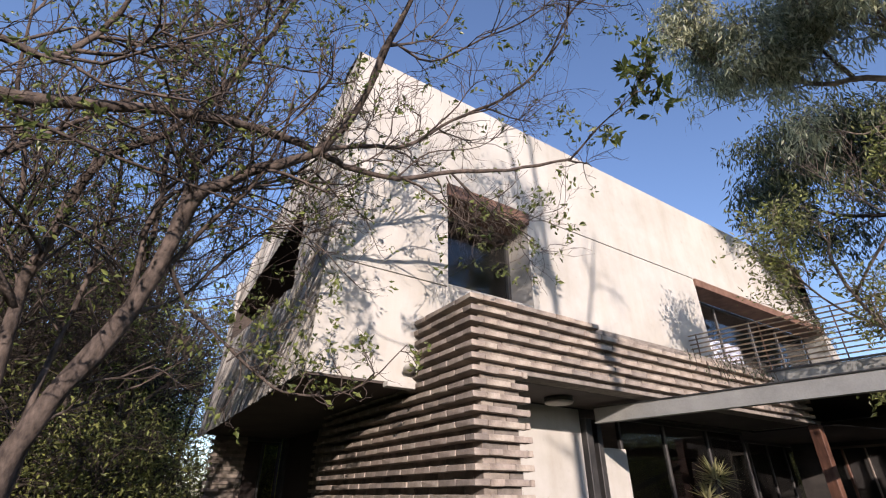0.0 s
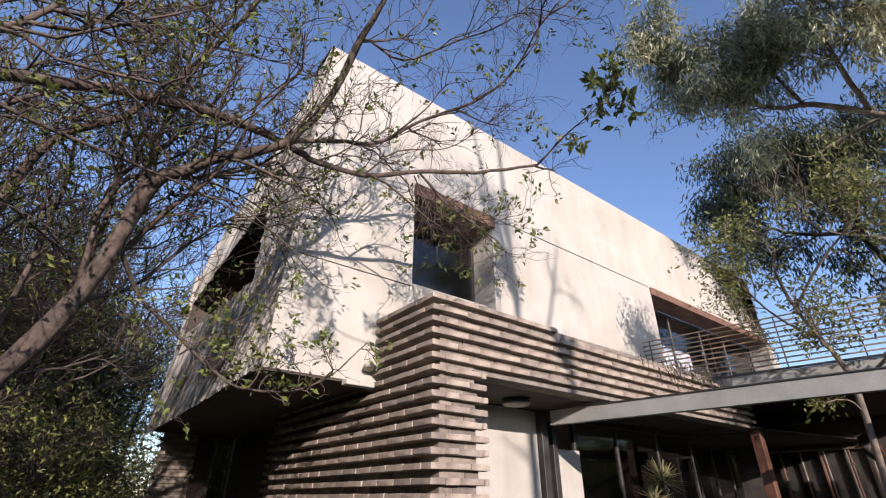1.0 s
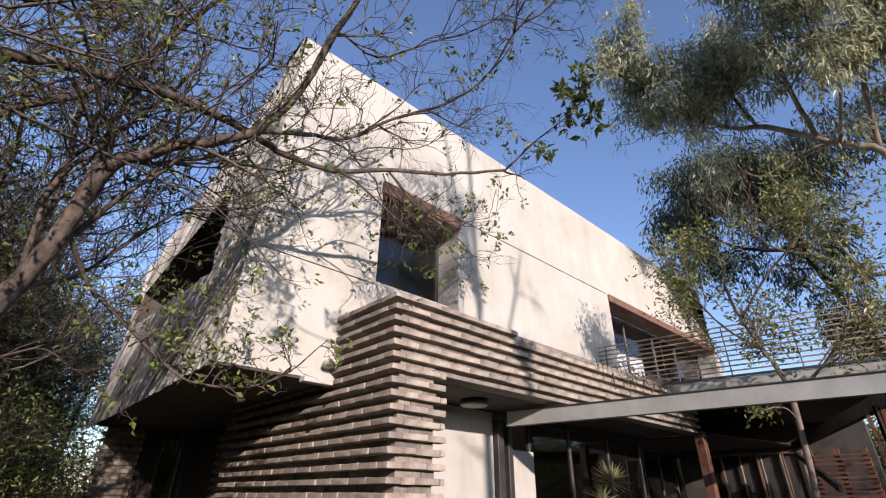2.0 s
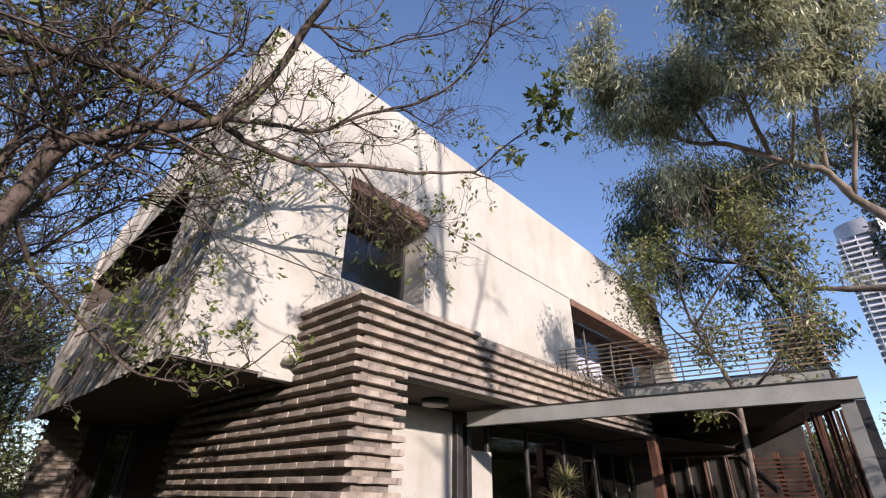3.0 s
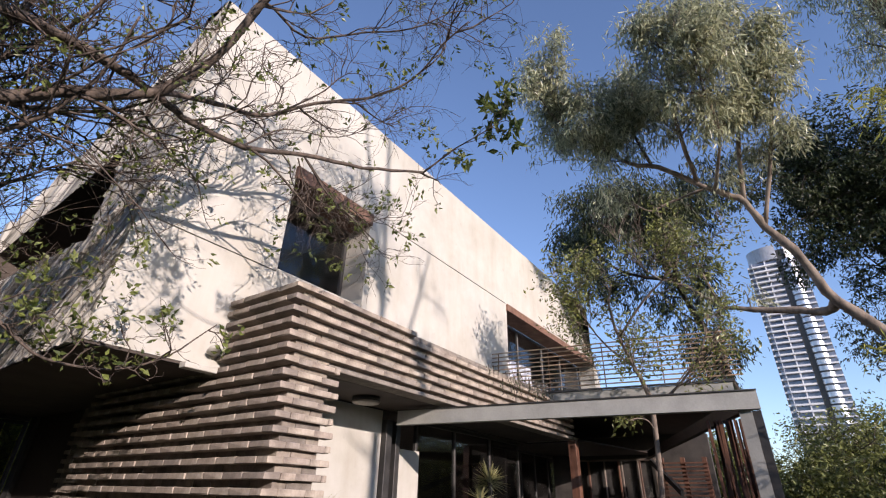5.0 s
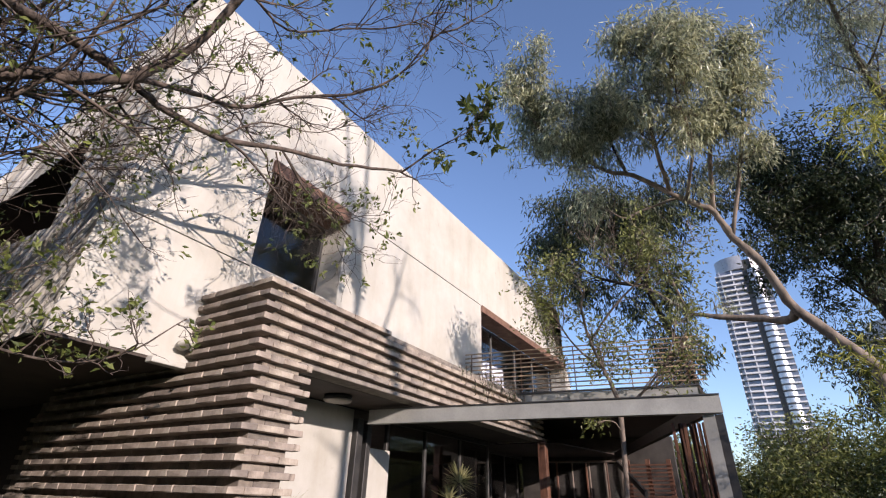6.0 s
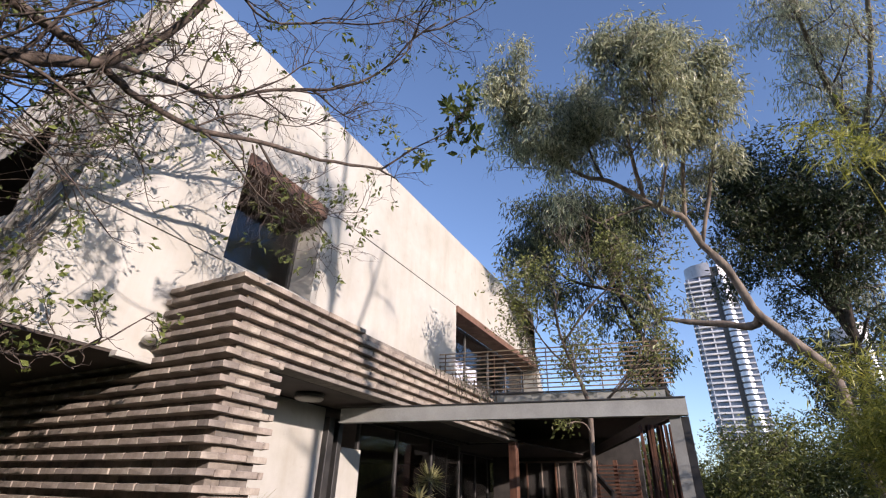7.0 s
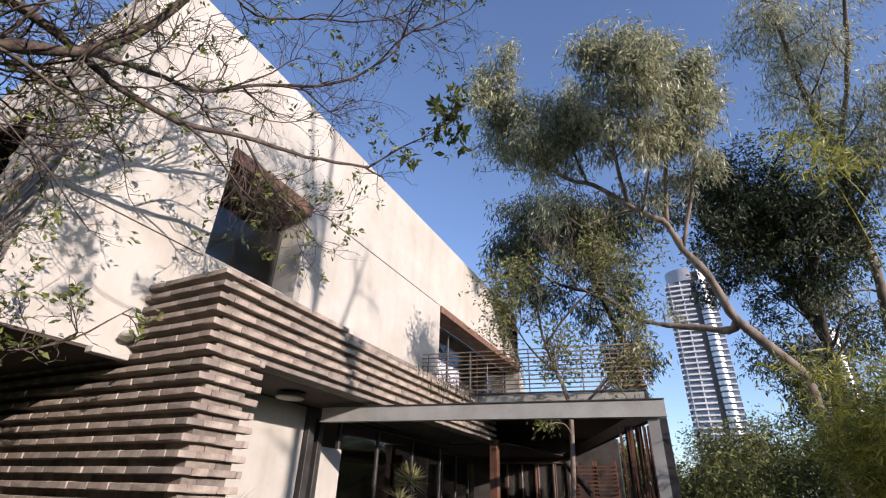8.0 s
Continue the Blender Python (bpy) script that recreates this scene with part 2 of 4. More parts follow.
bm.faces.new([bm.verts.new((left_x(z) + 1.7, y, z)) for y, z in SLIT])
bmesh.ops.solidify(bm, geom=bm.faces[:], thickness=0.01)
slit = part("side_window", bm, GLASS, house, "long dark strip window")
slit.visible_shadow = False

# roof, soffit, hidden walls
bm = bmesh.new()
edge = [(1.92, 8.16), (2.80, 7.60), (7.62, 6.48), (8.2, 6.48), (8.2, 6.30), (1.92, 7.90)]
ends = [[bm.verts.new((x, y, z)) for y, z in edge] for x in (-1.10, 10.9)]
for i in range(len(edge)):
    j = (i + 1) % len(edge)
    bm.faces.new((ends[0][i], ends[0][j], ends[1][j], ends[1][i]))
for e in ends:
    bm.faces.new(e)
bmesh.ops.recalc_face_normals(bm, faces=bm.faces)
part("roof", bm, CONCRETE, house, "sloping concrete roof slab")
boxed("back_wall", (-1.30, 8.05, 2.86, 14.5, 8.30, 6.40), PLASTER, house)
boxed("end_wall", (11.55, 3.21, 2.86, 11.75, 8.0, 6.35), PLASTER, house)
bm = prism(bmesh.new(), [(-1.38, 1.31), (14.6, 1.31), (14.6, 8.4), (-1.38, 8.40)], 2.79, 2.818)
part("soffit", bm, SOFFIT, house, "brown soffit, darkened for the shade under the upper storey")
boxed("dark_backing_wall", (3.2, 1.95, 2.83, 3.3, 8.0, 6.6), SHADE_ROOM, house)


def window(x0, z0, x1, z1, y, mullions, name="window", glass=GLASS):
    w = new(name)
    w.parent = house
    t = 0.06
    for dims in ((x0, y, z0, x0 + t, y + 0.07, z1), (x1 - t, y, z0, x1, y + 0.07, z1), (x0 + t, y, z0, x1 - t, y + 0.07, z0 + t), (x0 + t, y, z1 - t, x1 - t, y + 0.07, z1)):
        boxed("frame", dims, STEEL_DARK, w, "dark brown metal frame")
    for x in mullions:
        boxed("mullion", (x - 0.03, y, z0 + t, x + 0.03, y + 0.07, z1 - t), STEEL_DARK, w)
    xs = [x0 + t, *mullions, x1 - t]
    for a, b in zip(xs, xs[1:]):
        pane = boxed("pane", (a + 0.03, y + 0.03, z0 + t, b - 0.03, y + 0.04, z1 - t), glass, w, "dark reflecting glass pane", 0)
        pane.visible_shadow = False
    return w


tagged(window(0.56, 4.34, 2.29, 5.92, 1.83, []), "square window in a deep reveal")
tagged(window(7.62, 3.66, 14.4, 6.0, 1.83, [9.3, 11.0, 12.5], "window", TERRACE_GLASS), "wide terrace window in a deep reveal")
# pale folded sheet behind the lower part of the terrace glass
PALE_SHEET = plain("pale_sheet", (0.62, 0.62, 0.68), (0.78, 0.78, 0.82), 2, 0.9, 0, 0.1)
bm = bmesh.new()
row = [(7.75 + 0.03 * i, 2.05 + 0.035 * math.sin(i * 0.9)) for i in range(95)]
low = [bm.verts.new((x, y, 3.72)) for x, y in row]
high = [bm.verts.new((x, y, 5.15)) for x, y in row]
for i in range(len(row) - 1):
    bm.faces.new((low[i], low[i + 1], high[i + 1], high[i]))
bmesh.ops.solidify(bm, geom=bm.faces[:], thickness=0.006)
part("folded_sheet", bm, PALE_SHEET, house, "pale half-height folded sheet behind the terrace window")
# unseen dark walls and ceiling, added to shut out sky behind the glass
boxed("dark_backing_wall", (7.3, 3.1, 2.83, 11.54, 3.2, 6.04), SHADE_ROOM, house)
boxed("dark_backing_wall", (11.76, 3.1, 2.83, 14.4, 3.2, 6.04), SHADE_ROOM, house)
boxed("dark_backing_wall", (14.42, 1.96, 2.83, 14.5, 3.2, 6.04), SHADE_ROOM, house)
boxed("dark_backing_ceiling", (7.3, 1.94, 6.045, 14.5, 3.2, 6.09), SHADE_ROOM, house)
boxed("sill", (0.57, 1.31, 4.345, 2.28, 1.82, 4.375), PLASTER, house, "thin plaster sill")
boxed("lintel", (0.54, 1.24, 5.93, 2.31, 1.80, 6.16), CORTEN, house, "rusty steel lintel plate")
boxed("lintel", (7.60, 1.24, 5.98, 14.4, 1.80, 6.17), CORTEN, house, "rusty steel lintel plate")
# chipped lump of plaster at the foot of the front wall
bm = bmesh.new()
bmesh.ops.create_icosphere(bm, subdivisions=3, radius=1.0, matrix=Matrix.Translation((-0.09, 1.16, 3.0)) @ Matrix.Diagonal((0.10, 0.13, 0.06, 1)))
for v in bm.verts:
    v.co += noise.noise_vector(v.co * 9) * 0.035
part("plaster_lump", bm, PLASTER, house, "stubby chipped lump of white plaster")
boxed("drip_ledge", (-0.42, 1.16, 2.74, -0.03, 1.29, 2.805), PLASTER, house, "chipped white ledge")

# ---------------------------------------------------------------- brick base
COURSE, BH = 0.14, 0.064
TOP = 3.67


def brick_meshes(n=6):
    rng = random.Random(11)
    made = []
    for i in range(n):
        bm = box(bmesh.new(), -0.5, -0.5, -0.5, 0.5, 0.5, 0.5)
        bmesh.ops.scale(bm, vec=(0.332, 0.12, BH), verts=bm.verts)
        bmesh.ops.bevel(bm, geom=bm.edges[:], offset=0.006, segments=1, affect="EDGES")
        for v in bm.verts:
            v.co += Vector([rng.uniform(-0.004, 0.004) for _ in range(3)])
        me = bpy.data.meshes.new("brick")
        bm.to_mesh(me)
        bm.free()
        me.materials.append(BRICK)
        made.append(me)
    return made


BRICKS = brick_meshes()
brick_rng = random.Random(3)


def brick_run(parent, origin, way, length, z, pull=0.0, full=0.34, deep=1.0):
    """One projecting course of separate bricks from origin along way (0: x, 1: y)."""
    s = -pull
    while s < length - 0.02:
        a, b = max(s, 0.0), min(s + full, length)
        if b - a > 0.05:
            ob = new("brick", brick_rng.choice(BRICKS))
            ob.parent = parent
            m = (a + b) / 2
            shift = brick_rng.uniform(-0.004, 0.004)
            ob.location = (origin[0] + m, origin[1] + shift, z) if way == 0 else (origin[0] + shift, origin[1] + m, z)
            ob.rotation_euler = (brick_rng.uniform(-0.012, 0.012), brick_rng.uniform(-0.008, 0.008), (0 if way == 0 else math.pi / 2) + brick_rng.uniform(-0.01, 0.01))
            ob.scale = ((b - a - 0.003) / 0.332, deep, 1)
        s += full


def back_course(bm, origin, way, length, z, pull, depth=0.1, full=0.34):
    s = -pull
    while s < length - 0.02:
        a, b = max(s, 0.0) + 0.004, min(s + full, length) - 0.004
        if b - a > 0.03:
            j = brick_rng.uniform(-0.003, 0.003)
            if way == 0:
                box(bm, origin[0] + a, origin[1] + j, z - 0.0405, origin[0] + b, origin[1] + depth, z + 0.0405)
            else:
                box(bm, origin[0] + j, origin[1] + a, z - 0.0405, origin[0] + depth, origin[1] + b, z + 0.0405)
        s += full


SIDE_IN, OUT = 0.165, 0.086                        # how far the proud courses stand out
side = part("brick_side_wall", box(bmesh.new(), 0.21, 0.2, 0, 0.34, 4.44, 2.785), MORTAR, house, "stacked brick wall with projecting courses")
pier = part("brick_pier", box(bmesh.new(), 0.20, 0.10, 0, 0.60, 0.32, 2.80), MORTAR, house, "brick pier with staggered projecting ends")
band = part("brick_parapet", box(bmesh.new(), 0.20, 0.10, 2.87, 8.22, 0.30, 3.655), MORTAR, house, "long brick parapet with projecting courses")
boxed("brick_parapet_return", (0.185, 0.31, 2.81, 0.32, 1.29, 3.655), MORTAR, house)
backs = {o: bmesh.new() for o in (side, pier, band)}
for k in range(26):
    z = TOP - 0.035 - COURSE * k
    half = 0.17 if k % 2 else 0.0
    up = z > 2.80
    # side face
    length = 1.29 if up else 4.44
    if z > 1.2:
        brick_run(side, (0.095, 0.0), 1, length, z, half, deep=1.58)
    if k:
        back_course(backs[side], (SIDE_IN, OUT), 1, length - OUT, z + 0.07, 0.17 - half)
    # front face
    if z > 2.84:
        run = 2.2 if k == 0 else 8.25
        brick_run(band, (0.19, 0.06), 0, run - 0.19, z, 0.16 - half if half < 0.16 else 0.0)
        if k:
            back_course(backs[band], (SIDE_IN, OUT), 0, run - 0.16, z + 0.07, half)
    else:
        w = 0.79 + brick_rng.uniform(-0.02, 0.02)
        if z > 0.9:
            brick_run(pier, (0.19, 0.06), 0, w - 0.19, z, 0.16 - half if half < 0.16 else 0.0)
        back_course(backs[pier], (SIDE_IN, OUT), 0, 0.50 + brick_rng.uniform(0, 0.06), z + 0.07, half)
# recessed courses take the darker brick that stands for shade between courses
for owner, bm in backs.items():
    tagged(part("brickwork", bm, BRICK_SHADED, owner), "recessed brick courses in a darker brick that stands for shade", kind="stuff")
boxed("lintel_plate", (0.62, 0.02, 2.80, 8.25, 0.30, 2.855), MORTAR, house, "pale concrete lintel under the parapet")
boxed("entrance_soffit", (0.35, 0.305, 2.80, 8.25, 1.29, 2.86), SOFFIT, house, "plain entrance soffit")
# recessed second piece of the side wall, and a wall darkened as shade beyond
side2 = part("brick_rear_wall", box(bmesh.new(), 0.50, 4.5, 0, 0.70, 6.0, 2.785), MORTAR, house, "set-back brick wall in the shade of the soffit")
bm = bmesh.new()
for k in range(8, 19):
    z = TOP - 0.06 - COURSE * k
    if z < 2.6:
        brick_run(side2, (0.46, 4.46), 1, 1.5, z, 0.125 if k % 2 else 0.0)
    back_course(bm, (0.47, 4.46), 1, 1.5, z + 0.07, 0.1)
tagged(part("brickwork", bm, BRICK_SHADED, side2), kind="stuff")
boxed("shade_wall", (0.52, 6.02, 0.0, 0.58, 8.0, 2.785), SHADE_BOARDS, house, "wall coloured dark for the shade under the upper storey")
boxed("corner_post", (0.45, 8.0, 0.0, 0.75, 8.3, 2.785), STEEL_DARK, house)
# unseen inner walls, coloured dark so the ground floor reads as shaded
boxed("hall_wall", (2.4, 1.8, 0.0, 2.5, 8.0, 2.785), SHADE_ROOM, house)
boxed("rear_wall", (0.75, 8.05, 0.0, 14.5, 8.3, 2.785), SHADE_ROOM, house)
boxed("inner_floor", (0.4, 1.6, 0.0, 14.5, 8.0, 0.05), SHADE_ROOM, house)
boxed("far_wall", (14.4, 1.6, 0.06, 14.55, 8.0, 2.785), SHADE_ROOM, house)

# entrance recess
boxed("entrance_wall", (0.34, 1.30, 0.0, 3.05, 1.50, 2.785), PLASTER, house, "white plaster entrance wall")
boxed("door_frame", (3.06, 1.20, 0.0, 3.20, 1.50, 2.65), STEEL_DARK, house, "dark steel door frame")
boxed("door_frame", (3.33, 1.22, 0.0, 3.44, 1.50, 2.65), STEEL_DARK, house, "dark steel door frame")
boxed("narrow_door", (3.205, 1.36, 0.02, 3.325, 1.42, 2.64), STEEL_DARK, house, "narrow dark door leaf")
boxed("plaster_panel", (3.45, 1.32, 0.0, 4.10, 1.5, 2.25), PLASTER, house, "white plaster panel beside the glazing")
tagged(window(4.12, 0.05, 8.2, 2.785, 1.42, [5.4, 6.8], "glazed_wall"), "tall dark glazed entrance wall")
tagged(window(8.25, 0.05, 14.3, 2.785, 2.2, [9.0, 9.9, 10.8, 11.7, 12.6, 13.5], "garden_glazing"), "garden glazing under the terrace")

# added wall; its dark colour stands for the shade under the terrace
boxed("shade_backing_wall", (12.0, -2.25, 0.0, 12.15, 2.15, 3.25), SHADE_ROOM, house, "added wall coloured dark for the shade under the terrace")
# brick back wall under the upper storey with a garden window
rear = part("brick_back_wall", box(bmesh.new(), -1.06, 8.33, 0, -0.36, 8.40, 2.785), MORTAR, house, "shaded brick wall under the soffit")
bm = bmesh.new()
for k in range(7, 20):
    z = TOP - 0.035 - COURSE * k
    brick_run(rear, (-1.14, 8.31), 0, 0.78, z, 0.17 if k % 2 else 0.0)
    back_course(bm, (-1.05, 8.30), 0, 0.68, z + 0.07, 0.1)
tagged(part("brickwork", bm, BRICK_SHADED, rear), kind="stuff")
boxed("shade_wall", (-0.345, 8.33, 0.0, -0.005, 8.40, 2.70), SHADE_BOARDS, house)
tagged(window(0.0, 0.05, 0.44, 2.70, 8.32, [], "back_window", TERRACE_GLASS), "tall garden window under the soffit")
boxed("back_lintel", (-0.36, 8.30, 2.71, 0.44, 8.42, 2.785), STEEL_DARK, house)

# ceiling lamp under the entrance soffit
lamp = thing("ceiling_lamp", "round white ceiling lamp, switched off, under the entrance soffit", "lamp", at=(2.1, 0.80, 2.80))
bm = bmesh.new()
tube(bm, [Vector((0, 0, 0.0)), Vector((0, 0, -0.06))], [0.2, 0.2], 24)
part("housing", bm, STEEL_DARK, lamp, "dark round housing")
bm = bmesh.new()
tube(bm, [Vector((0, 0, -0.061)), Vector((0, 0, -0.085)), Vector((0, 0, -0.1))], [0.205, 0.19, 0.12], 24)
part("diffuser", bm, LAMP_WHITE, lamp, "opal white diffuser")

# ---------------------------------------------------------------- steel canopy and terrace
canopy = thing("steel_canopy", "grey painted steel channel canopy before the entrance", "canopy")
B0, B1 = Vector((2.97, 0.92, 0)), Vector((3.70, -3.92, 0))


def channel(a, b, z0, z1, name, parent, label):
    """A steel channel: web and two flanges that point away from the garden."""
    bm = bmesh.new()
    m = (z0 + z1) / 2
    bar(bm, (a.x, a.y, m), (b.x, b.y, m), 0.012, z1 - z0 - 0.02)
    return part(name, bm, STEEL, parent, label)


channel(B0, B1, 2.53, 2.75, "beam_web", canopy, "grey steel channel beam")
for z, look_of in ((2.536, STEEL), (2.746, STEEL_DARK)):
    off = Vector((0.03, 0.005, 0))
    part("beam_flange", bar(bmesh.new(), (*(B0 + off).xy, z), (*(B1 + off).xy, z), 0.12, 0.014), look_of, canopy)
# front beam towards the far side and the corner post
bm = bar(bmesh.new(), (3.72, -3.86, 2.64), (10.6, -1.0, 2.64), 0.012, 0.20)
# beam colour is dark to match the shade under the canopy
part("beam_web", bm, SHADE_BOARDS, canopy, "edge beam coloured dark for the shade under the canopy")
part("beam_flange", bar(bmesh.new(), (3.78, -3.79, 2.537), (10.6, -0.94, 2.537), 0.10, 0.012), SHADE_BOARDS, canopy)
px, py = 3.72, -3.76
part("post_flange", box(bmesh.new(), px, py - 0.06, 0, px + 0.014, py + 0.07, 2.525), STEEL, canopy, "grey steel corner post")
part("post_web", box(bmesh.new(), px + 0.015, py - 0.006, 0, px + 0.16, py + 0.006, 2.525), STEEL, canopy)
part("post_flange", box(bmesh.new(), px + 0.161, py - 0.06, 0, px + 0.175, py + 0.07, 2.525), STEEL, canopy)
# added plate whose dark colour gives the post its shaded side
part("post_shade_plate", box(bmesh.new(), px + 0.02, py - 0.155, 0, px + 0.04, py - 0.064, 2.52), STEEL_DARK, canopy, "added dark plate for the post's shaded side")
slat_rng = random.Random(17)
for i in range(20):
    a = Vector((4.20 + 0.05 * (i % 3), -3.66 + i * 0.019, 0.0))
    lean = slat_rng.uniform(-0.06, 0.06)
    part("slat", bar(bmesh.new(), a, (a.x, a.y + lean, 2.50), slat_rng.uniform(0.022, 0.034), 0.05, (1, 0, 0)), TIMBER, canopy, "red-brown timber slat")
boxed("post", (8.10, -0.05, 0.0, 8.28, 0.13, 2.78), TIMBER, canopy, "red-brown timber post")

# added sheet, coloured dark, hides the sunlit wall strip as if shaded
part("shade_panel", prism(bmesh.new(), [(8.30, -0.2), (12.0, -0.9), (12.0, 1.28), (8.30, 1.28)], 2.765, 2.79), SHADE_BOARDS, canopy, "added sheet coloured dark for the shade under the terrace")
terrace = thing("terrace", "roof terrace with thin horizontal railing bars above the glazing", "terrace")
A, B, C, D = (6.75, 1.28), (7.50, -3.45), (13.8, -1.2), (13.8, 1.28)
part("deck", prism(bmesh.new(), [A, B, C, D], 3.30, 3.62), STEEL, terrace, "grey terrace deck with steel edge")
# thin sheet under the deck, coloured dark to stand for its shade
part("deck_shade_sheet", prism(bmesh.new(), [(6.80, 1.26), (7.54, -3.38), (13.7, -1.2), (13.7, 1.26)], 3.27, 3.296), SHADE_BOARDS, terrace)
part("deck_lip", prism(bmesh.new(), [(6.71, 1.28), (7.46, -3.50), (13.8, -1.25), (13.8, -1.21), (7.51, -3.44), (6.76, 1.28)], 3.625, 3.66), STEEL_DARK, terrace)
for k in range(10):
    z = 3.74 + 0.096 * k
    bm = bar(bmesh.new(), (6.74, 1.28, z), (7.52, -3.66, z), 0.028, 0.022)
    part("rail_bar", bm, RAIL_TAN, terrace, "thin weathered tan bar")
    bm = bar(bmesh.new(), (7.30, -3.48, z + 0.024), (13.8, -1.17, z + 0.024), 0.028, 0.022)
    part("rail_bar", bm, RAIL_TAN, terrace, "thin weathered tan bar")
for s in (0.02, 0.27, 0.52, 0.76, 0.985):
    p = Vector((6.80, 1.26, 0)).lerp(Vector((7.55, -3.40, 0)), s)
    part("rail_post", box(bmesh.new(), p.x, p.y - 0.02, 3.63, p.x + 0.018, p.y - 0.002, 4.64), CORTEN, terrace, "rusty steel post")
for s in (0.2, 0.45, 0.7, 0.95):
    p = Vector((7.55, -3.36, 0)).lerp(Vector((13.8, -1.12, 0)), s)
    part("rail_post", box(bmesh.new(), p.x, p.y - 0.02, 3.63, p.x + 0.018, p.y - 0.002, 4.64), CORTEN, terrace, "rusty steel post")

# slatted timber screen under the terrace
screen = thing("timber_screen", "red-brown slatted timber screen under the terrace", "screen")
for i in range(3):
    y = -2.25 + 0.5 * i
    part("post", box(bmesh.new(), 11.0, y, 0, 11.1, y + 0.1, 2.6), TIMBER, screen)
for k in range(26):
    part("slat", box(bmesh.new(), 10.94, -2.28, 0.2 + 0.09 * k, 10.985, -1.1, 0.235 + 0.09 * k), TIMBER, screen)
FRAME_PALE = plain("worn_brown_frame", (0.10, 0.075, 0.06), (0.24, 0.19, 0.155), 5, 0.5, 0.1, 0.15)
for y, w, look_of in ((-0.86, 0.05, FRAME_PALE), (-0.45, 0.035, TIMBER), (-0.40, 0.03, FRAME_PALE), (0.05, 0.035, FRAME_PALE), (0.12, 0.05, TIMBER), (0.55, 0.03, FRAME_PALE), (1.0, 0.05, TIMBER)):
    boxed("glazing_bar", (11.90, y, 0.0, 11.95, y + w, 2.60), look_of, house, "thin brown glazing bar")
boxed("glazing_bar", (11.90, -0.88, 2.61, 11.95, 1.5, 2.66), FRAME_PALE, house, "thin brown glazing bar")
pane = boxed("terrace_pane", (11.965, -0.88, 0.02, 11.975, 1.5, 2.60), TERRACE_GLASS, house, "dark glass pane under the terrace", 0)
pane.visible_shadow = False
part("brace", bar(bmesh.new(), (8.9, -1.95, 1.75), (10.55, -1.05, 2.50), 0.06, 0.12), STEEL_DARK, canopy, "dark slanting steel brace")

# low ochre house and garden wall behind the garden, seen mirrored in the glazing
OCHRE = plain("ochre_plaster", (0.30, 0.19, 0.075), (0.46, 0.31, 0.13), 0.7, 0.9)
garden_wall = boxed("garden_wall", (-22, -15.3, 0, 30, -15.0, 3.0), OCHRE, None, "", 0.01)
tagged(garden_wall, "ochre plastered garden wall across the lawn", "wall", kind="structure")

# ---------------------------------------------------------------- trees
BARK = plain("grey_brown_bark", (0.018, 0.013, 0.010), (0.16, 0.122, 0.098), 14, 0.9, 0, 0.9, 0.01, (1, 1, 0.5), 40)
BARK_PALE = plain("pale_mottled_bark", (0.06, 0.045, 0.035), (0.30, 0.24, 0.19), 4, 0.85, 0, 0.8, 0.01, (1, 1, 0.4), 30)
BARK_DARK = plain("dark_bark", (0.03, 0.024, 0.02), (0.09, 0.07, 0.055), 6, 0.95, 0, 0.7, 0.01)
LEAF_SPRING = leaf_mat("spring_leaf", (0.05, 0.075, 0.018), (0.19, 0.225, 0.065), 0.4, 0.45)
LEAF_GUM = leaf_mat("grey_green_leaf", (0.125, 0.145, 0.082), (0.45, 0.46, 0.30), 0.3, 0.48)
LEAF_DARK = leaf_mat("dark_leaf", (0.018, 0.028, 0.012), (0.06, 0.08, 0.03), 0.5, 0.2)
LEAF_MID = leaf_mat("mid_green_leaf", (0.06, 0.075, 0.018), (0.21, 0.23, 0.07), 0.4, 0.3)
LEAF_SHADE = leaf_mat("shade_leaf", (0.055, 0.072, 0.02), (0.24, 0.265, 0.08), 0.5, 0.35)
LEAF_BAMBOO = leaf_mat("bamboo_leaf", (0.11, 0.135, 0.02), (0.42, 0.41, 0.09), 0.4, 0.5)


def smooth_path(pts, per=4):
    """Catmull-Rom through the given points."""
    p = [Vector(q) for q in pts]
    p = [p[0] * 2 - p[1], *p, p[-1] * 2 - p[-2]]
    out = []
    for i in range(1, len(p) - 2):
        for k in range(per):
            t = k / per
            out.append(0.5 * (2 * p[i] + (p[i + 1] - p[i - 1]) * t + (2 * p[i - 1] - 5 * p[i] + 4 * p[i + 1] - p[i + 2]) * t * t + (3 * p[i] - p[i - 1] - 3 * p[i + 1] + p[i + 2]) * t ** 3))
    out.append(p[-2])
    return out


def shoot(rng, start, way, length, steps, wander, lift):
    pts, way = [start], way.normalized()
    for _ in range(steps):
        way = (way + Vector((rng.gauss(0, wander), rng.gauss(0, wander), rng.gauss(0, wander) + lift))).normalized()
        pts.append(pts[-1] + way * (length / steps))
    return pts


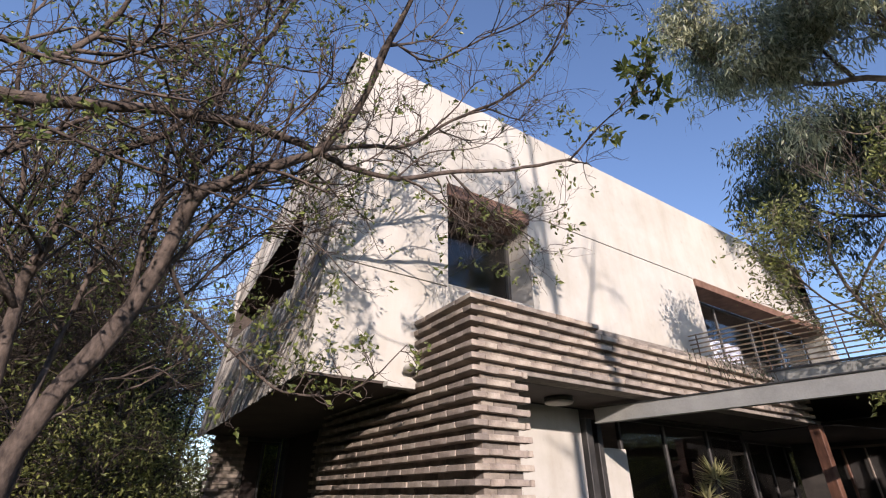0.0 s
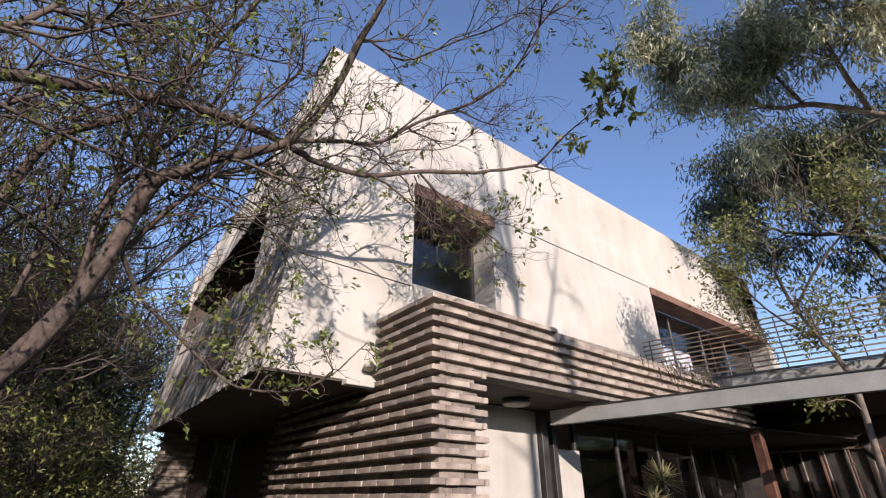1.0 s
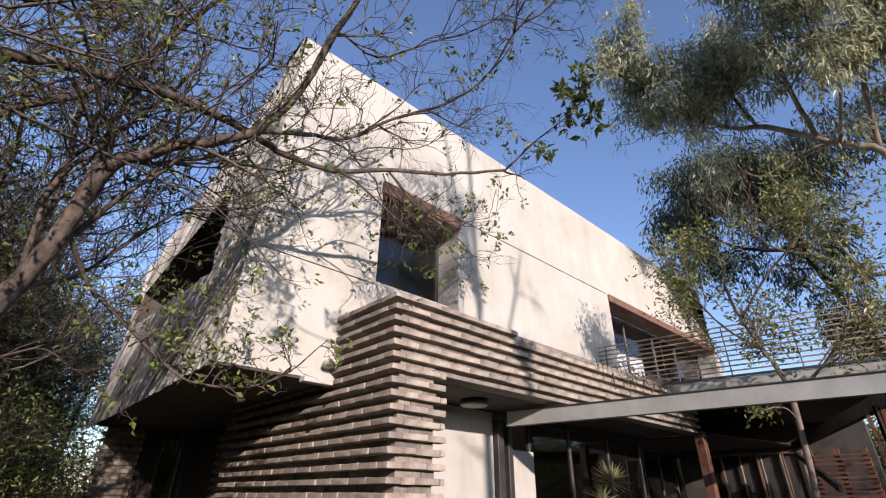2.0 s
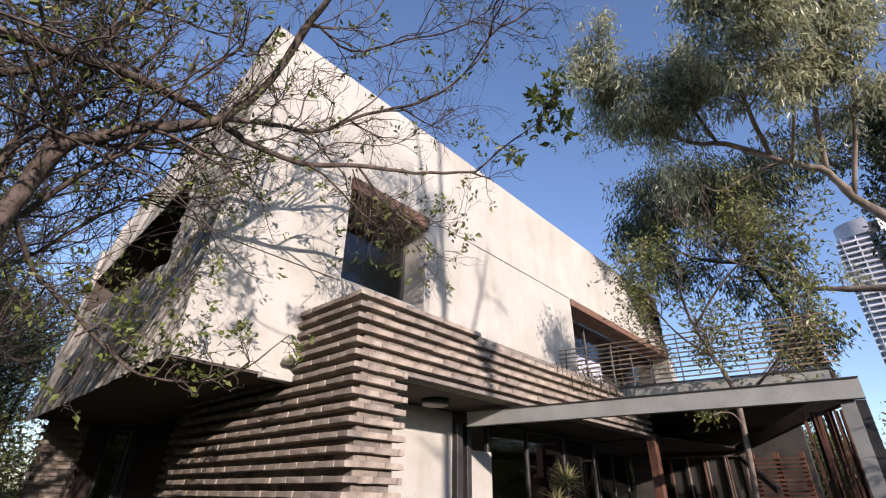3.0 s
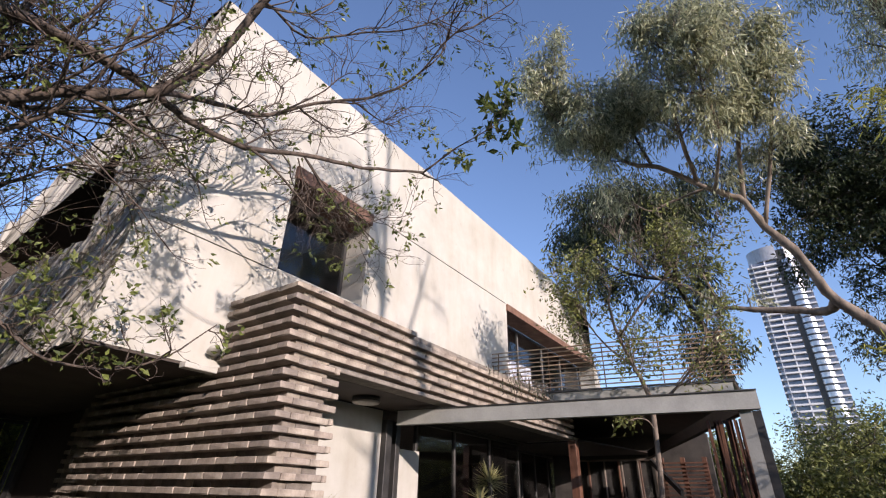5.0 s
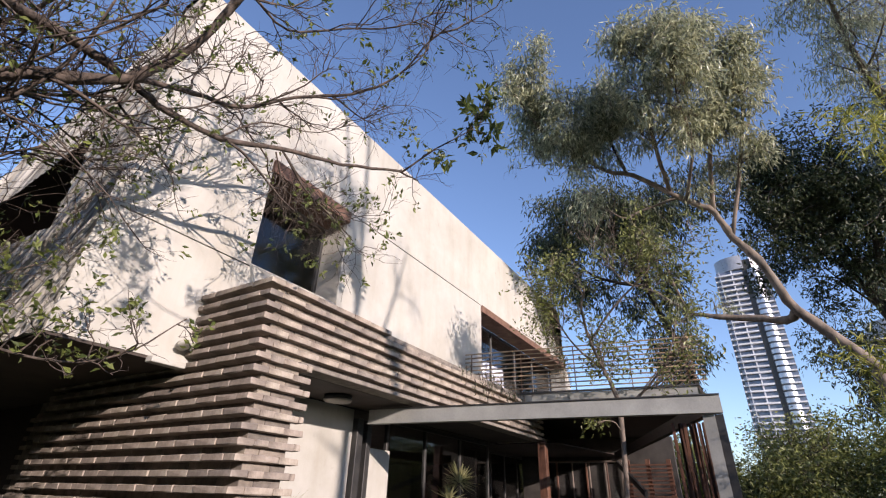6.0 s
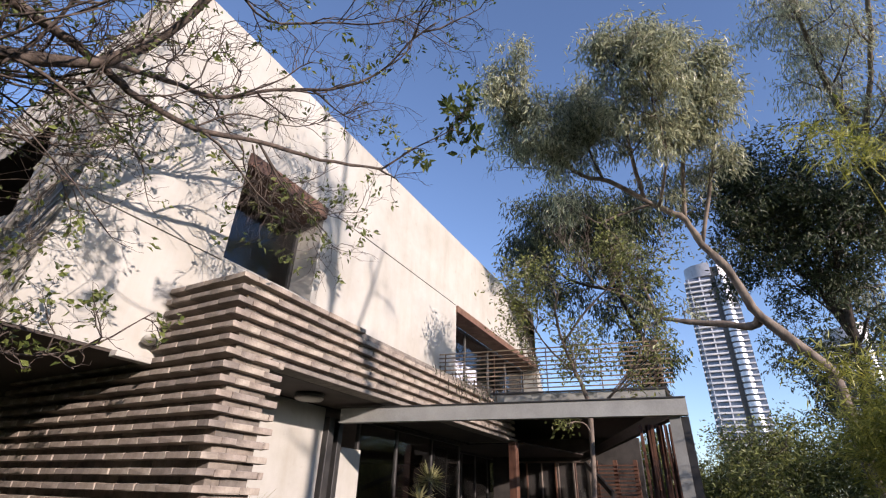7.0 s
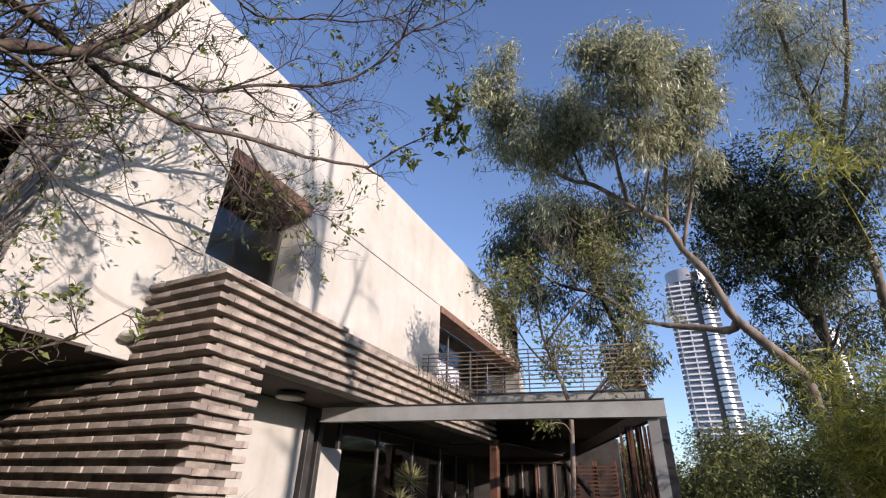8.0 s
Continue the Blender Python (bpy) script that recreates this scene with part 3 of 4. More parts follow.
class Twigs:
    """Collects thin limbs and leaves and turns each lot into one mesh."""

    def __init__(self):
        self.v, self.f, self.lv, self.lf = [], [], [], []

    def limb(self, pts, r0, r1, sides=3):
        base, n = len(self.v), len(pts)
        for i, p in enumerate(pts):
            way = (pts[min(i + 1, n - 1)] - pts[max(i - 1, 0)])
            u = way.orthogonal().normalized()
            w = way.cross(u).normalized()
            r = r0 + (r1 - r0) * i / (n - 1)
            for k in range(sides):
                a = 6.2832 * k / sides
                self.v.append(p + u * (r * math.cos(a)) + w * (r * math.sin(a)))
        for i in range(n - 1):
            for k in range(sides):
                a, b = base + i * sides + k, base + i * sides + (k + 1) % sides
                self.f.append((a, b, b + sides, a + sides))

    def leaf(self, p, way, face, length, width):
        b = len(self.lv)
        side = way.cross(face)
        side = side.normalized() * (width / 2) if side.length > 1e-4 else Vector((width / 2, 0, 0))
        fold = side.cross(way).normalized() * (width * 0.22)
        self.lv += [p, p + way * (length * 0.42) + side + fold, p + way * length - fold * 0.6, p + way * (length * 0.42) - side + fold]
        self.lf += [(b, b + 1, b + 2), (b, b + 2, b + 3)]

    def mesh(self, name, material, parent, label, leaves):
        v, f = (self.lv, self.lf) if leaves else (self.v, self.f)
        if not f:
            return
        me = bpy.data.meshes.new(name)
        me.from_pydata(v, [], f)
        me.materials.append(material)
        if not leaves:
            me.polygons.foreach_set("use_smooth", [True] * len(f))
        ob = new(name, me)
        ob.parent = parent
        tagged(ob, label, kind="stuff")


def cluster(tw, rng, p, way, n, size, width, droop, spread):
    for _ in range(n):
        d = Vector((rng.gauss(0, 1), rng.gauss(0, 1), rng.gauss(0, 1) - droop)) + way * 0.6
        d.normalize()
        q = p + Vector((rng.gauss(0, spread), rng.gauss(0, spread), rng.gauss(0, spread)))
        s = rng.uniform(0.6, 1.2)
        tw.leaf(q, d, Vector((rng.gauss(0, 1), rng.gauss(0, 1), rng.gauss(0, 1) + 0.5)), size * s, width * s)


def sprout(tw, rng, path, r, level, spec, density=1.0):
    """Side shoots along a limb, then on those, down to the leafy tips."""
    count = spec["n"][level] * density
    count = int(count) + (rng.random() < count % 1)
    for _ in range(count):
        u = rng.uniform(spec.get("from", 0.15) if level == 0 else 0.15, 1.0) * (len(path) - 1)
        i = min(int(u), len(path) - 2)
        at = path[i].lerp(path[i + 1], u - i)
        along = (path[i + 1] - path[i]).normalized()
        out = Vector((rng.gauss(0, 1), rng.gauss(0, 1), rng.gauss(0, 1)))
        out = (out - along * out.dot(along)).normalized()
        way = along * spec["lean"][level] + out + Vector((0, 0, spec["up"][level]))
        length = spec["len"][level] * rng.uniform(0.55, 1.3)
        pts = shoot(rng, at, way, length, 5 if level < 2 else 4, spec["wander"], spec["lift"][level])
        r0 = min(r * 0.6, spec["r"][level] * rng.uniform(0.7, 1.2))
        tw.limb(pts, r0, r0 * 0.45, 4 if level == 0 else 3)
        if level + 1 < len(spec["n"]):
            sprout(tw, rng, pts, r0, level + 1, spec)
        elif rng.random() < spec["leafy"]:
            cluster(tw, rng, pts[-1], (pts[-1] - pts[-2]).normalized(), spec["leaves"], spec["size"], spec["width"], spec["droop"], spec["spread"])


def tree(name, label, limbs, spec, bark, leaf, seed, group=""):
    """limbs: (path, radius at foot, radius at tip, density of shoots, name)."""
    rng = random.Random(seed)
    t = thing(name, label, "tree", group, at=(limbs[0][0][0][0], limbs[0][0][0][1], 0))
    tw = Twigs()
    shift = Vector(t.location)
    for path, r0, r1, density, pname, *own in limbs:
        pts = [p - shift for p in smooth_path(path)]
        pts = [p + Vector((rng.gauss(0, 1), rng.gauss(0, 1), rng.gauss(0, 1))) * r0 * 0.10 for p in pts]
        n = len(pts)
        bm = bmesh.new()
        tube(bm, pts, [(r0 + (r1 - r0) * i / (n - 1)) * rng.uniform(0.87, 1.12) for i in range(n)], 9 if r0 > 0.05 else 6)
        part(pname, bm, bark, t)
        sprout(tw, rng, pts, (r0 + r1) / 2, 0, own[0] if own else spec, density)
    tw.mesh("twig_mass", bark, t, "fine bare twigs", False)
    tw.mesh("foliage", leaf, t, "", True)
    return t


# spreading garden tree beside the house, almost bare, first leaves out
SPRING = {"n": (11, 6, 4), "len": (1.2, 0.6, 0.30), "r": (0.018, 0.0082, 0.0042), "lean": (0.9, 0.8, 0.8), "up": (0.25, 0.15, 0.1),
          "lift": (0.05, 0.03, 0.02), "wander": 0.24, "leafy": 0.36, "leaves": 6, "size": 0.068, "width": 0.031, "droop": 0.0, "spread": 0.03}
NEAR = dict(SPRING, n=(10, 6, 4), len=(0.94, 0.55, 0.26), r=(0.014, 0.007, 0.0043), leafy=0.16, size=0.085, width=0.04)
LOW = dict(SPRING, n=(12, 4, 3), len=(0.5, 0.28, 0.13), r=(0.012, 0.006, 0.0035), wander=0.42, leafy=0.36, leaves=6, size=0.075, width=0.04)
LOW["up"] = (0.7, 0.5, 0.3)
DROOP = dict(NEAR, n=(16, 4, 2), len=(0.55, 0.29, 0.13), r=(0.0065, 0.004, 0.0026), leafy=0.06, wander=0.3)
DROOP["up"], DROOP["lift"] = (-0.5, -0.2, -0.2), (-0.12, -0.1, -0.1)
OVER = dict(NEAR, n=(8, 5, 3), len=(0.85, 0.45, 0.22), r=(0.012, 0.0065, 0.004), leafy=0.08)
TIP = dict(NEAR, n=(6, 3, 2), len=(0.36, 0.23, 0.13), leafy=0.9, leaves=6, size=0.155, width=0.068)
tree("garden_tree", "spreading grey-barked tree, nearly bare, with small fresh green leaves", [
    ([(-3.55, 1.14, -0.05), (-3.61, 1.09, 0.64), (-3.67, 0.95, 1.85), (-3.28, 0.73, 2.79), (-3.08, 0.49, 3.50), (-2.98, 0.24, 4.01), (-2.60, 0.03, 4.30), (-2.11, -0.26, 4.59), (-1.84, -0.51, 4.94), (-1.74, -1.10, 5.57), (-1.67, -1.57, 5.98)], 0.11, 0.022, 0.85, "trunk"),
    ([(-3.64, 1.10, 0.75), (-3.92, 1.43, 1.62), (-4.05, 1.23, 2.93), (-4.02, 1.06, 3.48), (-3.81, 0.76, 4.41), (-3.24, 0.53, 5.02), (-2.72, -0.14, 6.03), (-2.50, -0.70, 6.69)], 0.07, 0.02, 1.35, "limb"),
    ([(-3.64, 1.05, 1.20), (-3.61, 1.24, 2.04), (-3.39, 1.35, 2.76), (-3.23, 1.17, 3.94), (-3.36, 0.80, 4.98), (-3.44, 0.25, 5.94), (-3.47, -0.15, 6.56)], 0.04, 0.014, 1.25, "limb"),
    ([(-3.66, 1.00, 1.50), (-4.25, 0.10, 2.30), (-4.52, -0.80, 3.03), (-4.63, -0.68, 3.81), (-4.53, -0.69, 4.25), (-4.16, -0.59, 4.30), (-3.98, -0.61, 4.55), (-3.84, -0.73, 4.87), (-3.78, -0.84, 5.13)], 0.045, 0.016, 1.1, "limb"),
    ([(-3.30, 0.63, 3.67), (-3.15, 0.50, 4.16), (-2.58, 0.37, 4.33), (-2.01, 0.07, 4.63)], 0.03, 0.012, 0.6, "limb"),
    ([(-4.60, -0.72, 3.60), (-4.51, -1.00, 3.42), (-4.29, -0.36, 3.92), (-3.70, -0.13, 3.97), (-3.08, 0.02, 4.00), (-2.58, 0.11, 3.99), (-1.94, 0.17, 3.87)], 0.022, 0.007, 0.45, "limb"),
    ([(-3.98, 1.36, 1.95), (-4.41, 1.57, 2.96), (-4.40, 1.33, 4.22), (-4.70, 0.97, 5.09), (-4.78, 0.59, 5.85)], 0.036, 0.012, 1.15, "limb"),
    ([(-3.65, 1.10, 1.20), (-3.76, 1.79, 2.38), (-3.73, 2.02, 3.62), (-3.73, 1.84, 4.78), (-3.93, 1.33, 5.86), (-3.09, 0.48, 6.83)], 0.036, 0.012, 1.3, "limb"),
    ([(-3.08, 0.49, 3.50), (-3.04, 0.29, 4.68), (-2.94, -0.08, 5.43), (-2.68, -0.71, 6.23)], 0.04, 0.010, 1.6, "limb"),
    ([(-4.05, 1.20, 3.00), (-4.60, 0.78, 3.82), (-4.28, 0.74, 4.49), (-3.89, 0.71, 5.02), (-3.31, 0.43, 5.76), (-3.12, -0.06, 6.38)], 0.04, 0.010, 1.15, "limb"),
    ([(-3.70, 2.74, -0.05), (-3.77, 2.66, 0.38), (-4.99, 1.53, 2.23), (-5.03, 0.18, 3.45), (-4.69, -0.37, 3.88), (-4.33, -0.33, 4.05), (-3.88, -0.28, 4.26), (-3.23, -0.24, 4.53), (-2.66, -0.20, 4.67), (-2.08, -0.12, 4.75), (-1.69, -0.04, 4.74), (-1.06, -0.03, 4.83), (-0.41, -0.23, 5.05), (0.26, -0.51, 5.21), (0.94, -0.94, 5.37)], 0.078, 0.0175, 1.5, "limb", NEAR),
    ([(0.94, -0.94, 5.37), (1.10, -1.33, 5.70), (1.17, -1.64, 5.83), (1.21, -1.96, 5.95)], 0.016, 0.0052, 1.2, "limb", TIP),
    ([(-2.11, -0.26, 4.59), (-1.76, 0.19, 5.11), (-1.39, 0.11, 5.26), (-0.89, 0.06, 5.46), (-0.41, -0.25, 5.88), (0.07, -0.72, 6.13), (0.34, -1.21, 6.45), (0.37, -1.63, 6.83), (0.37, -2.02, 7.00)], 0.036, 0.0091, 1.5, "limb", NEAR),
    ([(-1.80, -0.85, 5.28), (-1.44, -0.41, 6.49), (-0.88, -0.45, 6.47), (-0.41, -0.90, 6.73), (0.02, -1.40, 6.93), (0.25, -1.89, 7.18)], 0.021, 0.0065, 1.4, "limb", NEAR),
    ([(-0.41, -0.23, 5.05), (0.06, -0.17, 4.81), (0.46, -0.32, 4.55), (0.73, -0.42, 4.35)], 0.016, 0.0052, 0.9, "limb", NEAR),
    ([(-1.06, -0.03, 4.83), (-0.72, -0.21, 5.24), (-0.18, -0.51, 5.37), (0.17, -0.98, 5.69)], 0.013, 0.0039, 0.9, "limb", NEAR),
    ([(-0.37, -0.19, 5.08), (0.03, -0.10, 4.97), (0.46, -0.14, 4.84), (0.76, -0.23, 4.74)], 0.010, 0.0039, 1.0, "limb", DROOP),
    ([(-0.45, -0.17, 5.02), (-0.10, -0.02, 4.76), (0.32, -0.06, 4.63)], 0.010, 0.0039, 1.0, "limb", DROOP),
    ([(-3.08, 0.49, 3.50), (-2.78, 0.82, 3.17), (-2.48, 0.86, 2.96), (-2.10, 0.87, 2.68), (-1.75, 0.83, 2.48), (-1.27, 0.68, 2.47), (-0.93, 0.50, 2.65), (-0.67, 0.27, 2.99)], 0.021, 0.006, 1.7, "limb", LOW),
    ([(-2.31, 0.90, 2.71), (-2.08, 0.70, 2.93), (-1.82, 0.56, 3.17)], 0.010, 0.004, 0.6, "limb", LOW),
    ([(-1.67, -1.57, 5.98), (-2.05, -2.0, 5.95), (-2.45, -2.3, 5.9)], 0.016, 0.014, 0.6, "limb", OVER),
    ([(-2.45, -2.3, 5.9), (-2.1, -2.4, 6.4), (-1.6, -2.4, 7.0), (-1.0, -2.4, 7.7), (-0.6, -2.4, 8.3)], 0.022, 0.010, 1.7, "limb", OVER),
    ([(-1.6, -2.4, 7.0), (-1.0, -2.4, 7.05), (-0.45, -2.4, 7.2)], 0.018, 0.008, 1.2, "limb", OVER),
    ([(-2.45, -2.3, 5.9), (-2.9, -3.6, 5.6), (-3.2, -4.8, 5.3), (-2.6, -5.0, 5.15), (-2.0, -5.1, 5.35), (-1.7, -5.1, 5.6)], 0.013, 0.006, 1.8, "limb", dict(TIP, len=(0.3, 0.2, 0.1), leaves=7, size=0.11, width=0.055)),
    ([(-3.08, 0.50, 3.48), (-3.00, 0.65, 3.51), (-2.78, 0.35, 3.89), (-2.54, 0.03, 4.19), (-2.43, -0.27, 4.59), (-2.44, -0.59, 4.96)], 0.03, 0.010, 1.1, "limb"),
    ([(-3.22, 0.68, 3.00), (-3.28, 0.79, 4.13), (-2.99, 0.43, 4.55), (-2.74, 0.02, 4.92), (-2.62, -0.39, 5.22)], 0.028, 0.010, 1.0, "limb"),
    ([(-3.22, 0.68, 2.95), (-2.85, 1.14, 3.32), (-2.58, 0.88, 3.69), (-2.36, 0.61, 3.94), (-2.19, 0.40, 4.07)], 0.022, 0.008, 1.1, "limb"),
], SPRING, BARK, LEAF_SPRING, 7)

# tall gum tree with drooping leaves
GUM = {"n": (9, 6, 4), "len": (1.35, 0.7, 0.33), "r": (0.05, 0.02, 0.008), "lean": (0.8, 0.7, 0.6), "up": (0.15, 0.0, -0.2), "lift": (0.0, -0.08, -0.22),
       "wander": 0.22, "leafy": 0.95, "leaves": 36, "size": 0.20, "width": 0.031, "droop": 2.4, "spread": 0.17, "from": 0.22}
CROWN = dict(GUM, n=(10, 6, 4), len=(0.85, 0.5, 0.28), r=(0.03, 0.013, 0.006), leaves=19, size=0.23, width=0.043, spread=0.13, droop=1.8, up=(0.4, 0.15, -0.05), lift=(0.05, -0.02, -0.15))
SPARE = dict(CROWN, n=(5, 3, 3), len=(0.7, 0.4, 0.25), leaves=14)
tree("gum_tree", "tall gum tree with pale leaning trunk and drooping grey-green leaves", [
    ([(11.9, -7.3, -0.1), (11.60, -7.04, 2.82), (11.40, -6.99, 4.07), (11.29, -6.85, 4.66), (11.11, -5.85, 5.98), (10.77, -5.45, 7.05), (10.39, -4.90, 8.01), (10.06, -4.61, 8.66), (9.81, -4.04, 9.12), (9.20, -2.89, 9.98), (8.83, -2.03, 10.34), (8.18, -1.35, 10.97), (7.79, -0.90, 11.28), (7.25, -0.59, 11.74), (6.30, -0.25, 12.51)], 0.155, 0.02, 0.9, "trunk", dict(CROWN, **{"from": 0.55})),
    ([(10.06, -4.61, 8.66), (9.39, -4.88, 10.12), (8.60, -5.19, 11.45), (7.80, -5.37, 12.59)], 0.07, 0.02, 1.3, "limb", CROWN),
    ([(9.63, -3.70, 9.41), (8.34, -3.65, 10.55), (7.18, -3.81, 11.57), (6.32, -3.97, 12.11)], 0.06, 0.02, 1.3, "limb", CROWN),
    ([(9.13, -2.73, 10.06), (8.44, -2.49, 11.24), (8.00, -2.84, 12.08)], 0.05, 0.02, 1.2, "limb", CROWN),
    ([(10.39, -4.90, 8.01), (9.88, -5.47, 9.67), (9.04, -5.91, 11.13), (8.36, -5.99, 12.20)], 0.06, 0.02, 1.0, "limb", CROWN),
    ([(8.83, -2.03, 10.34), (8.06, -1.78, 10.76), (7.42, -1.65, 11.15)], 0.04, 0.015, 0.8, "limb", CROWN),
    ([(9.74, -3.82, 9.24), (9.58, -2.85, 9.00), (9.40, -2.38, 8.82), (9.05, -1.99, 9.10)], 0.04, 0.012, 0.1, "limb", CROWN),
    ([(7.79, -0.90, 11.28), (7.26, -0.77, 11.79), (6.59, -0.95, 12.48)], 0.03, 0.01, 0.8, "limb", CROWN),
    ([(9.81, -4.04, 9.12), (8.35, -4.51, 9.87), (7.28, -4.44, 10.58), (6.36, -4.51, 11.26)], 0.05, 0.015, 1.1, "limb", CROWN),
    ([(8.18, -1.35, 10.97), (8.12, -0.71, 10.83), (7.86, -0.17, 10.92), (7.73, 0.25, 10.89)], 0.016, 0.005, 0.5, "limb", dict(SPARE, leafy=0.0)),
    ([(8.83, -2.03, 10.34), (8.51, -1.20, 10.52), (8.24, -0.57, 10.63), (8.05, -0.06, 10.66)], 0.022, 0.006, 0.5, "limb", dict(SPARE, leafy=0.1)),
    ([(11.11, -5.85, 5.98), (11.71, -5.60, 5.95), (11.96, -4.96, 6.20), (12.11, -4.09, 6.44), (12.20, -3.33, 6.75), (12.09, -2.59, 7.48)], 0.13, 0.04, 0.5, "limb", dict(SPARE, leaves=12)),
    ([(12.20, -3.33, 6.75), (11.81, -3.15, 7.48), (11.52, -2.97, 8.37), (11.21, -2.59, 9.13)], 0.04, 0.012, 0.5, "limb", SPARE),
    ([(12.09, -2.59, 7.48), (12.65, -1.60, 8.30), (12.12, -1.00, 9.30), (11.75, -0.63, 9.90)], 0.03, 0.008, 2.0, "limb", dict(GUM, n=(9, 4, 2), len=(1.6, 0.8, 0.3), leafy=0.0, up=(1.2, 0.8, 0.6), lift=(0.1, 0.1, 0.1))),
], GUM, BARK_PALE, LEAF_GUM, 21)
DENSE = dict(GUM, n=(10, 6, 4), leaves=44, size=0.17, width=0.06, droop=0.6, len=(2.0, 1.0, 0.45))
tree("broadleaf_tree", "tall grey-green tree with a brown forked trunk and drooping leaves", [
    ([(17.29, -9.06, 0.50), (16.91, -10.04, 3.93), (16.45, -10.43, 5.87), (15.71, -10.60, 8.25), (14.87, -10.35, 10.42), (13.92, -10.37, 12.10), (12.13, -10.85, 14.31), (10.21, -10.92, 16.25)], 0.22, 0.05, 0.7, "trunk"), ([(13.92, -10.37, 12.10), (12.85, -9.78, 13.93), (11.60, -9.41, 15.53), (10.54, -9.26, 16.61)], 0.12, 0.03, 1.1, "limb"), ([(14.87, -10.35, 10.42), (13.46, -11.58, 12.05), (12.03, -12.48, 13.43)], 0.10, 0.03, 1.0, "limb"),
], dict(GUM, n=(12, 7, 5), len=(1.5, 0.9, 0.4), size=0.23, width=0.038, leaves=17), BARK_PALE, LEAF_GUM, 22)
tree("broadleaf_tree", "dark dense evergreen tree beside the gum tree", [([(16.58, -7.54, 0.44), (16.12, -8.49, 4.88), (15.13, -8.72, 8.33), (14.18, -8.84, 10.40)], 0.2, 0.04, 2.1, "trunk"), ([(15.79, -8.68, 6.23), (15.56, -8.00, 9.06), (14.94, -7.87, 11.57)], 0.1, 0.03, 1.9, "limb"), ([(15.72, -8.62, 6.59), (15.46, -8.19, 9.20), (15.55, -7.49, 10.54), (14.74, -7.44, 12.07)], 0.1, 0.03, 1.9, "limb")], dict(DENSE, len=(2.5, 1.2, 0.5), leaves=36), BARK_DARK, LEAF_DARK, 23)
tree("broadleaf_tree", "dark drooping evergreen tree beyond the terrace railing", [([(20.76, -2.54, -0.53), (20.76, -2.87, 3.73), (20.07, -2.36, 7.49), (18.95, -1.41, 10.56), (17.59, -0.62, 13.12)], 0.2, 0.05, 0.9, "trunk"), ([(20.07, -2.36, 7.49), (19.38, -1.73, 9.52), (18.44, -1.23, 12.79), (17.63, 0.39, 14.70)], 0.1, 0.03, 1.2, "limb"), ([(18.95, -1.41, 10.56), (18.78, 0.65, 11.42), (18.17, 2.14, 13.02)], 0.1, 0.03, 1.2, "limb"), ([(19.6, -2.1, 8.3), (17.4, -1.95, 8.9), (15.27, -1.85, 9.06), (14.54, -1.51, 10.53), (13.83, -0.86, 11.62), (13.48, -0.28, 11.98)], 0.09, 0.02, 1.3, "limb"), ([(15.27, -1.85, 9.06), (14.53, -2.65, 10.81), (14.04, -3.06, 11.74)], 0.05, 0.02, 1.0, "limb"), ([(14.54, -1.51, 10.53), (13.97, -0.08, 11.07), (13.66, 0.78, 11.23)], 0.04, 0.015, 0.7, "limb")], dict(DENSE, n=(11, 6, 5), len=(1.6, 0.9, 0.45), droop=2.2, leaves=15, width=0.06, size=0.26), BARK_DARK, LEAF_DARK, 24)

# small leafy tree that grows up between canopy and terrace
SMALL = {"n": (9, 6, 4), "len": (0.78, 0.45, 0.22), "r": (0.012, 0.006, 0.003), "lean": (0.9, 0.8, 0.8), "up": (0.25, 0.1, 0.1), "lift": (0.03, 0.0, 0.0),
         "wander": 0.2, "leafy": 0.85, "leaves": 7, "size": 0.10, "width": 0.042, "droop": 0.3, "spread": 0.08, "from": 0.35}
tree("small_tree", "slender pale-stemmed tree with small olive leaves beside the terrace", [
    ([(6.43, -1.94, -0.25), (6.56, -2.12, 2.61), (6.44, -2.12, 3.41), (6.31, -1.99, 3.83), (6.13, -1.85, 4.36), (5.90, -1.82, 4.95), (5.75, -1.95, 5.35)], 0.055, 0.015, 1.1, "trunk"), ([(6.51, -2.14, 3.01), (6.42, -2.39, 3.19), (6.42, -2.74, 3.48), (6.26, -3.18, 3.94), (6.11, -3.44, 4.52)], 0.035, 0.012, 0.7, "limb"), ([(6.31, -1.99, 3.83), (6.20, -1.54, 4.30), (5.98, -1.21, 4.99), (5.76, -1.25, 5.54)], 0.025, 0.01, 1.2, "limb"), ([(6.13, -1.85, 4.36), (5.95, -2.45, 4.94), (5.75, -3.08, 5.36), (5.65, -3.34, 5.64)], 0.025, 0.01, 1.2, "limb"),
    ([(6.53, -2.12, 2.72), (6.38, -2.06, 2.86), (6.20, -1.92, 2.88), (6.05, -1.80, 2.82)], 0.012, 0.005, 0.8, "limb", dict(SMALL, n=(5, 3, 2), len=(0.22, 0.14, 0.08), leaves=6)),
], SMALL, BARK_PALE, LEAF_MID, 31)


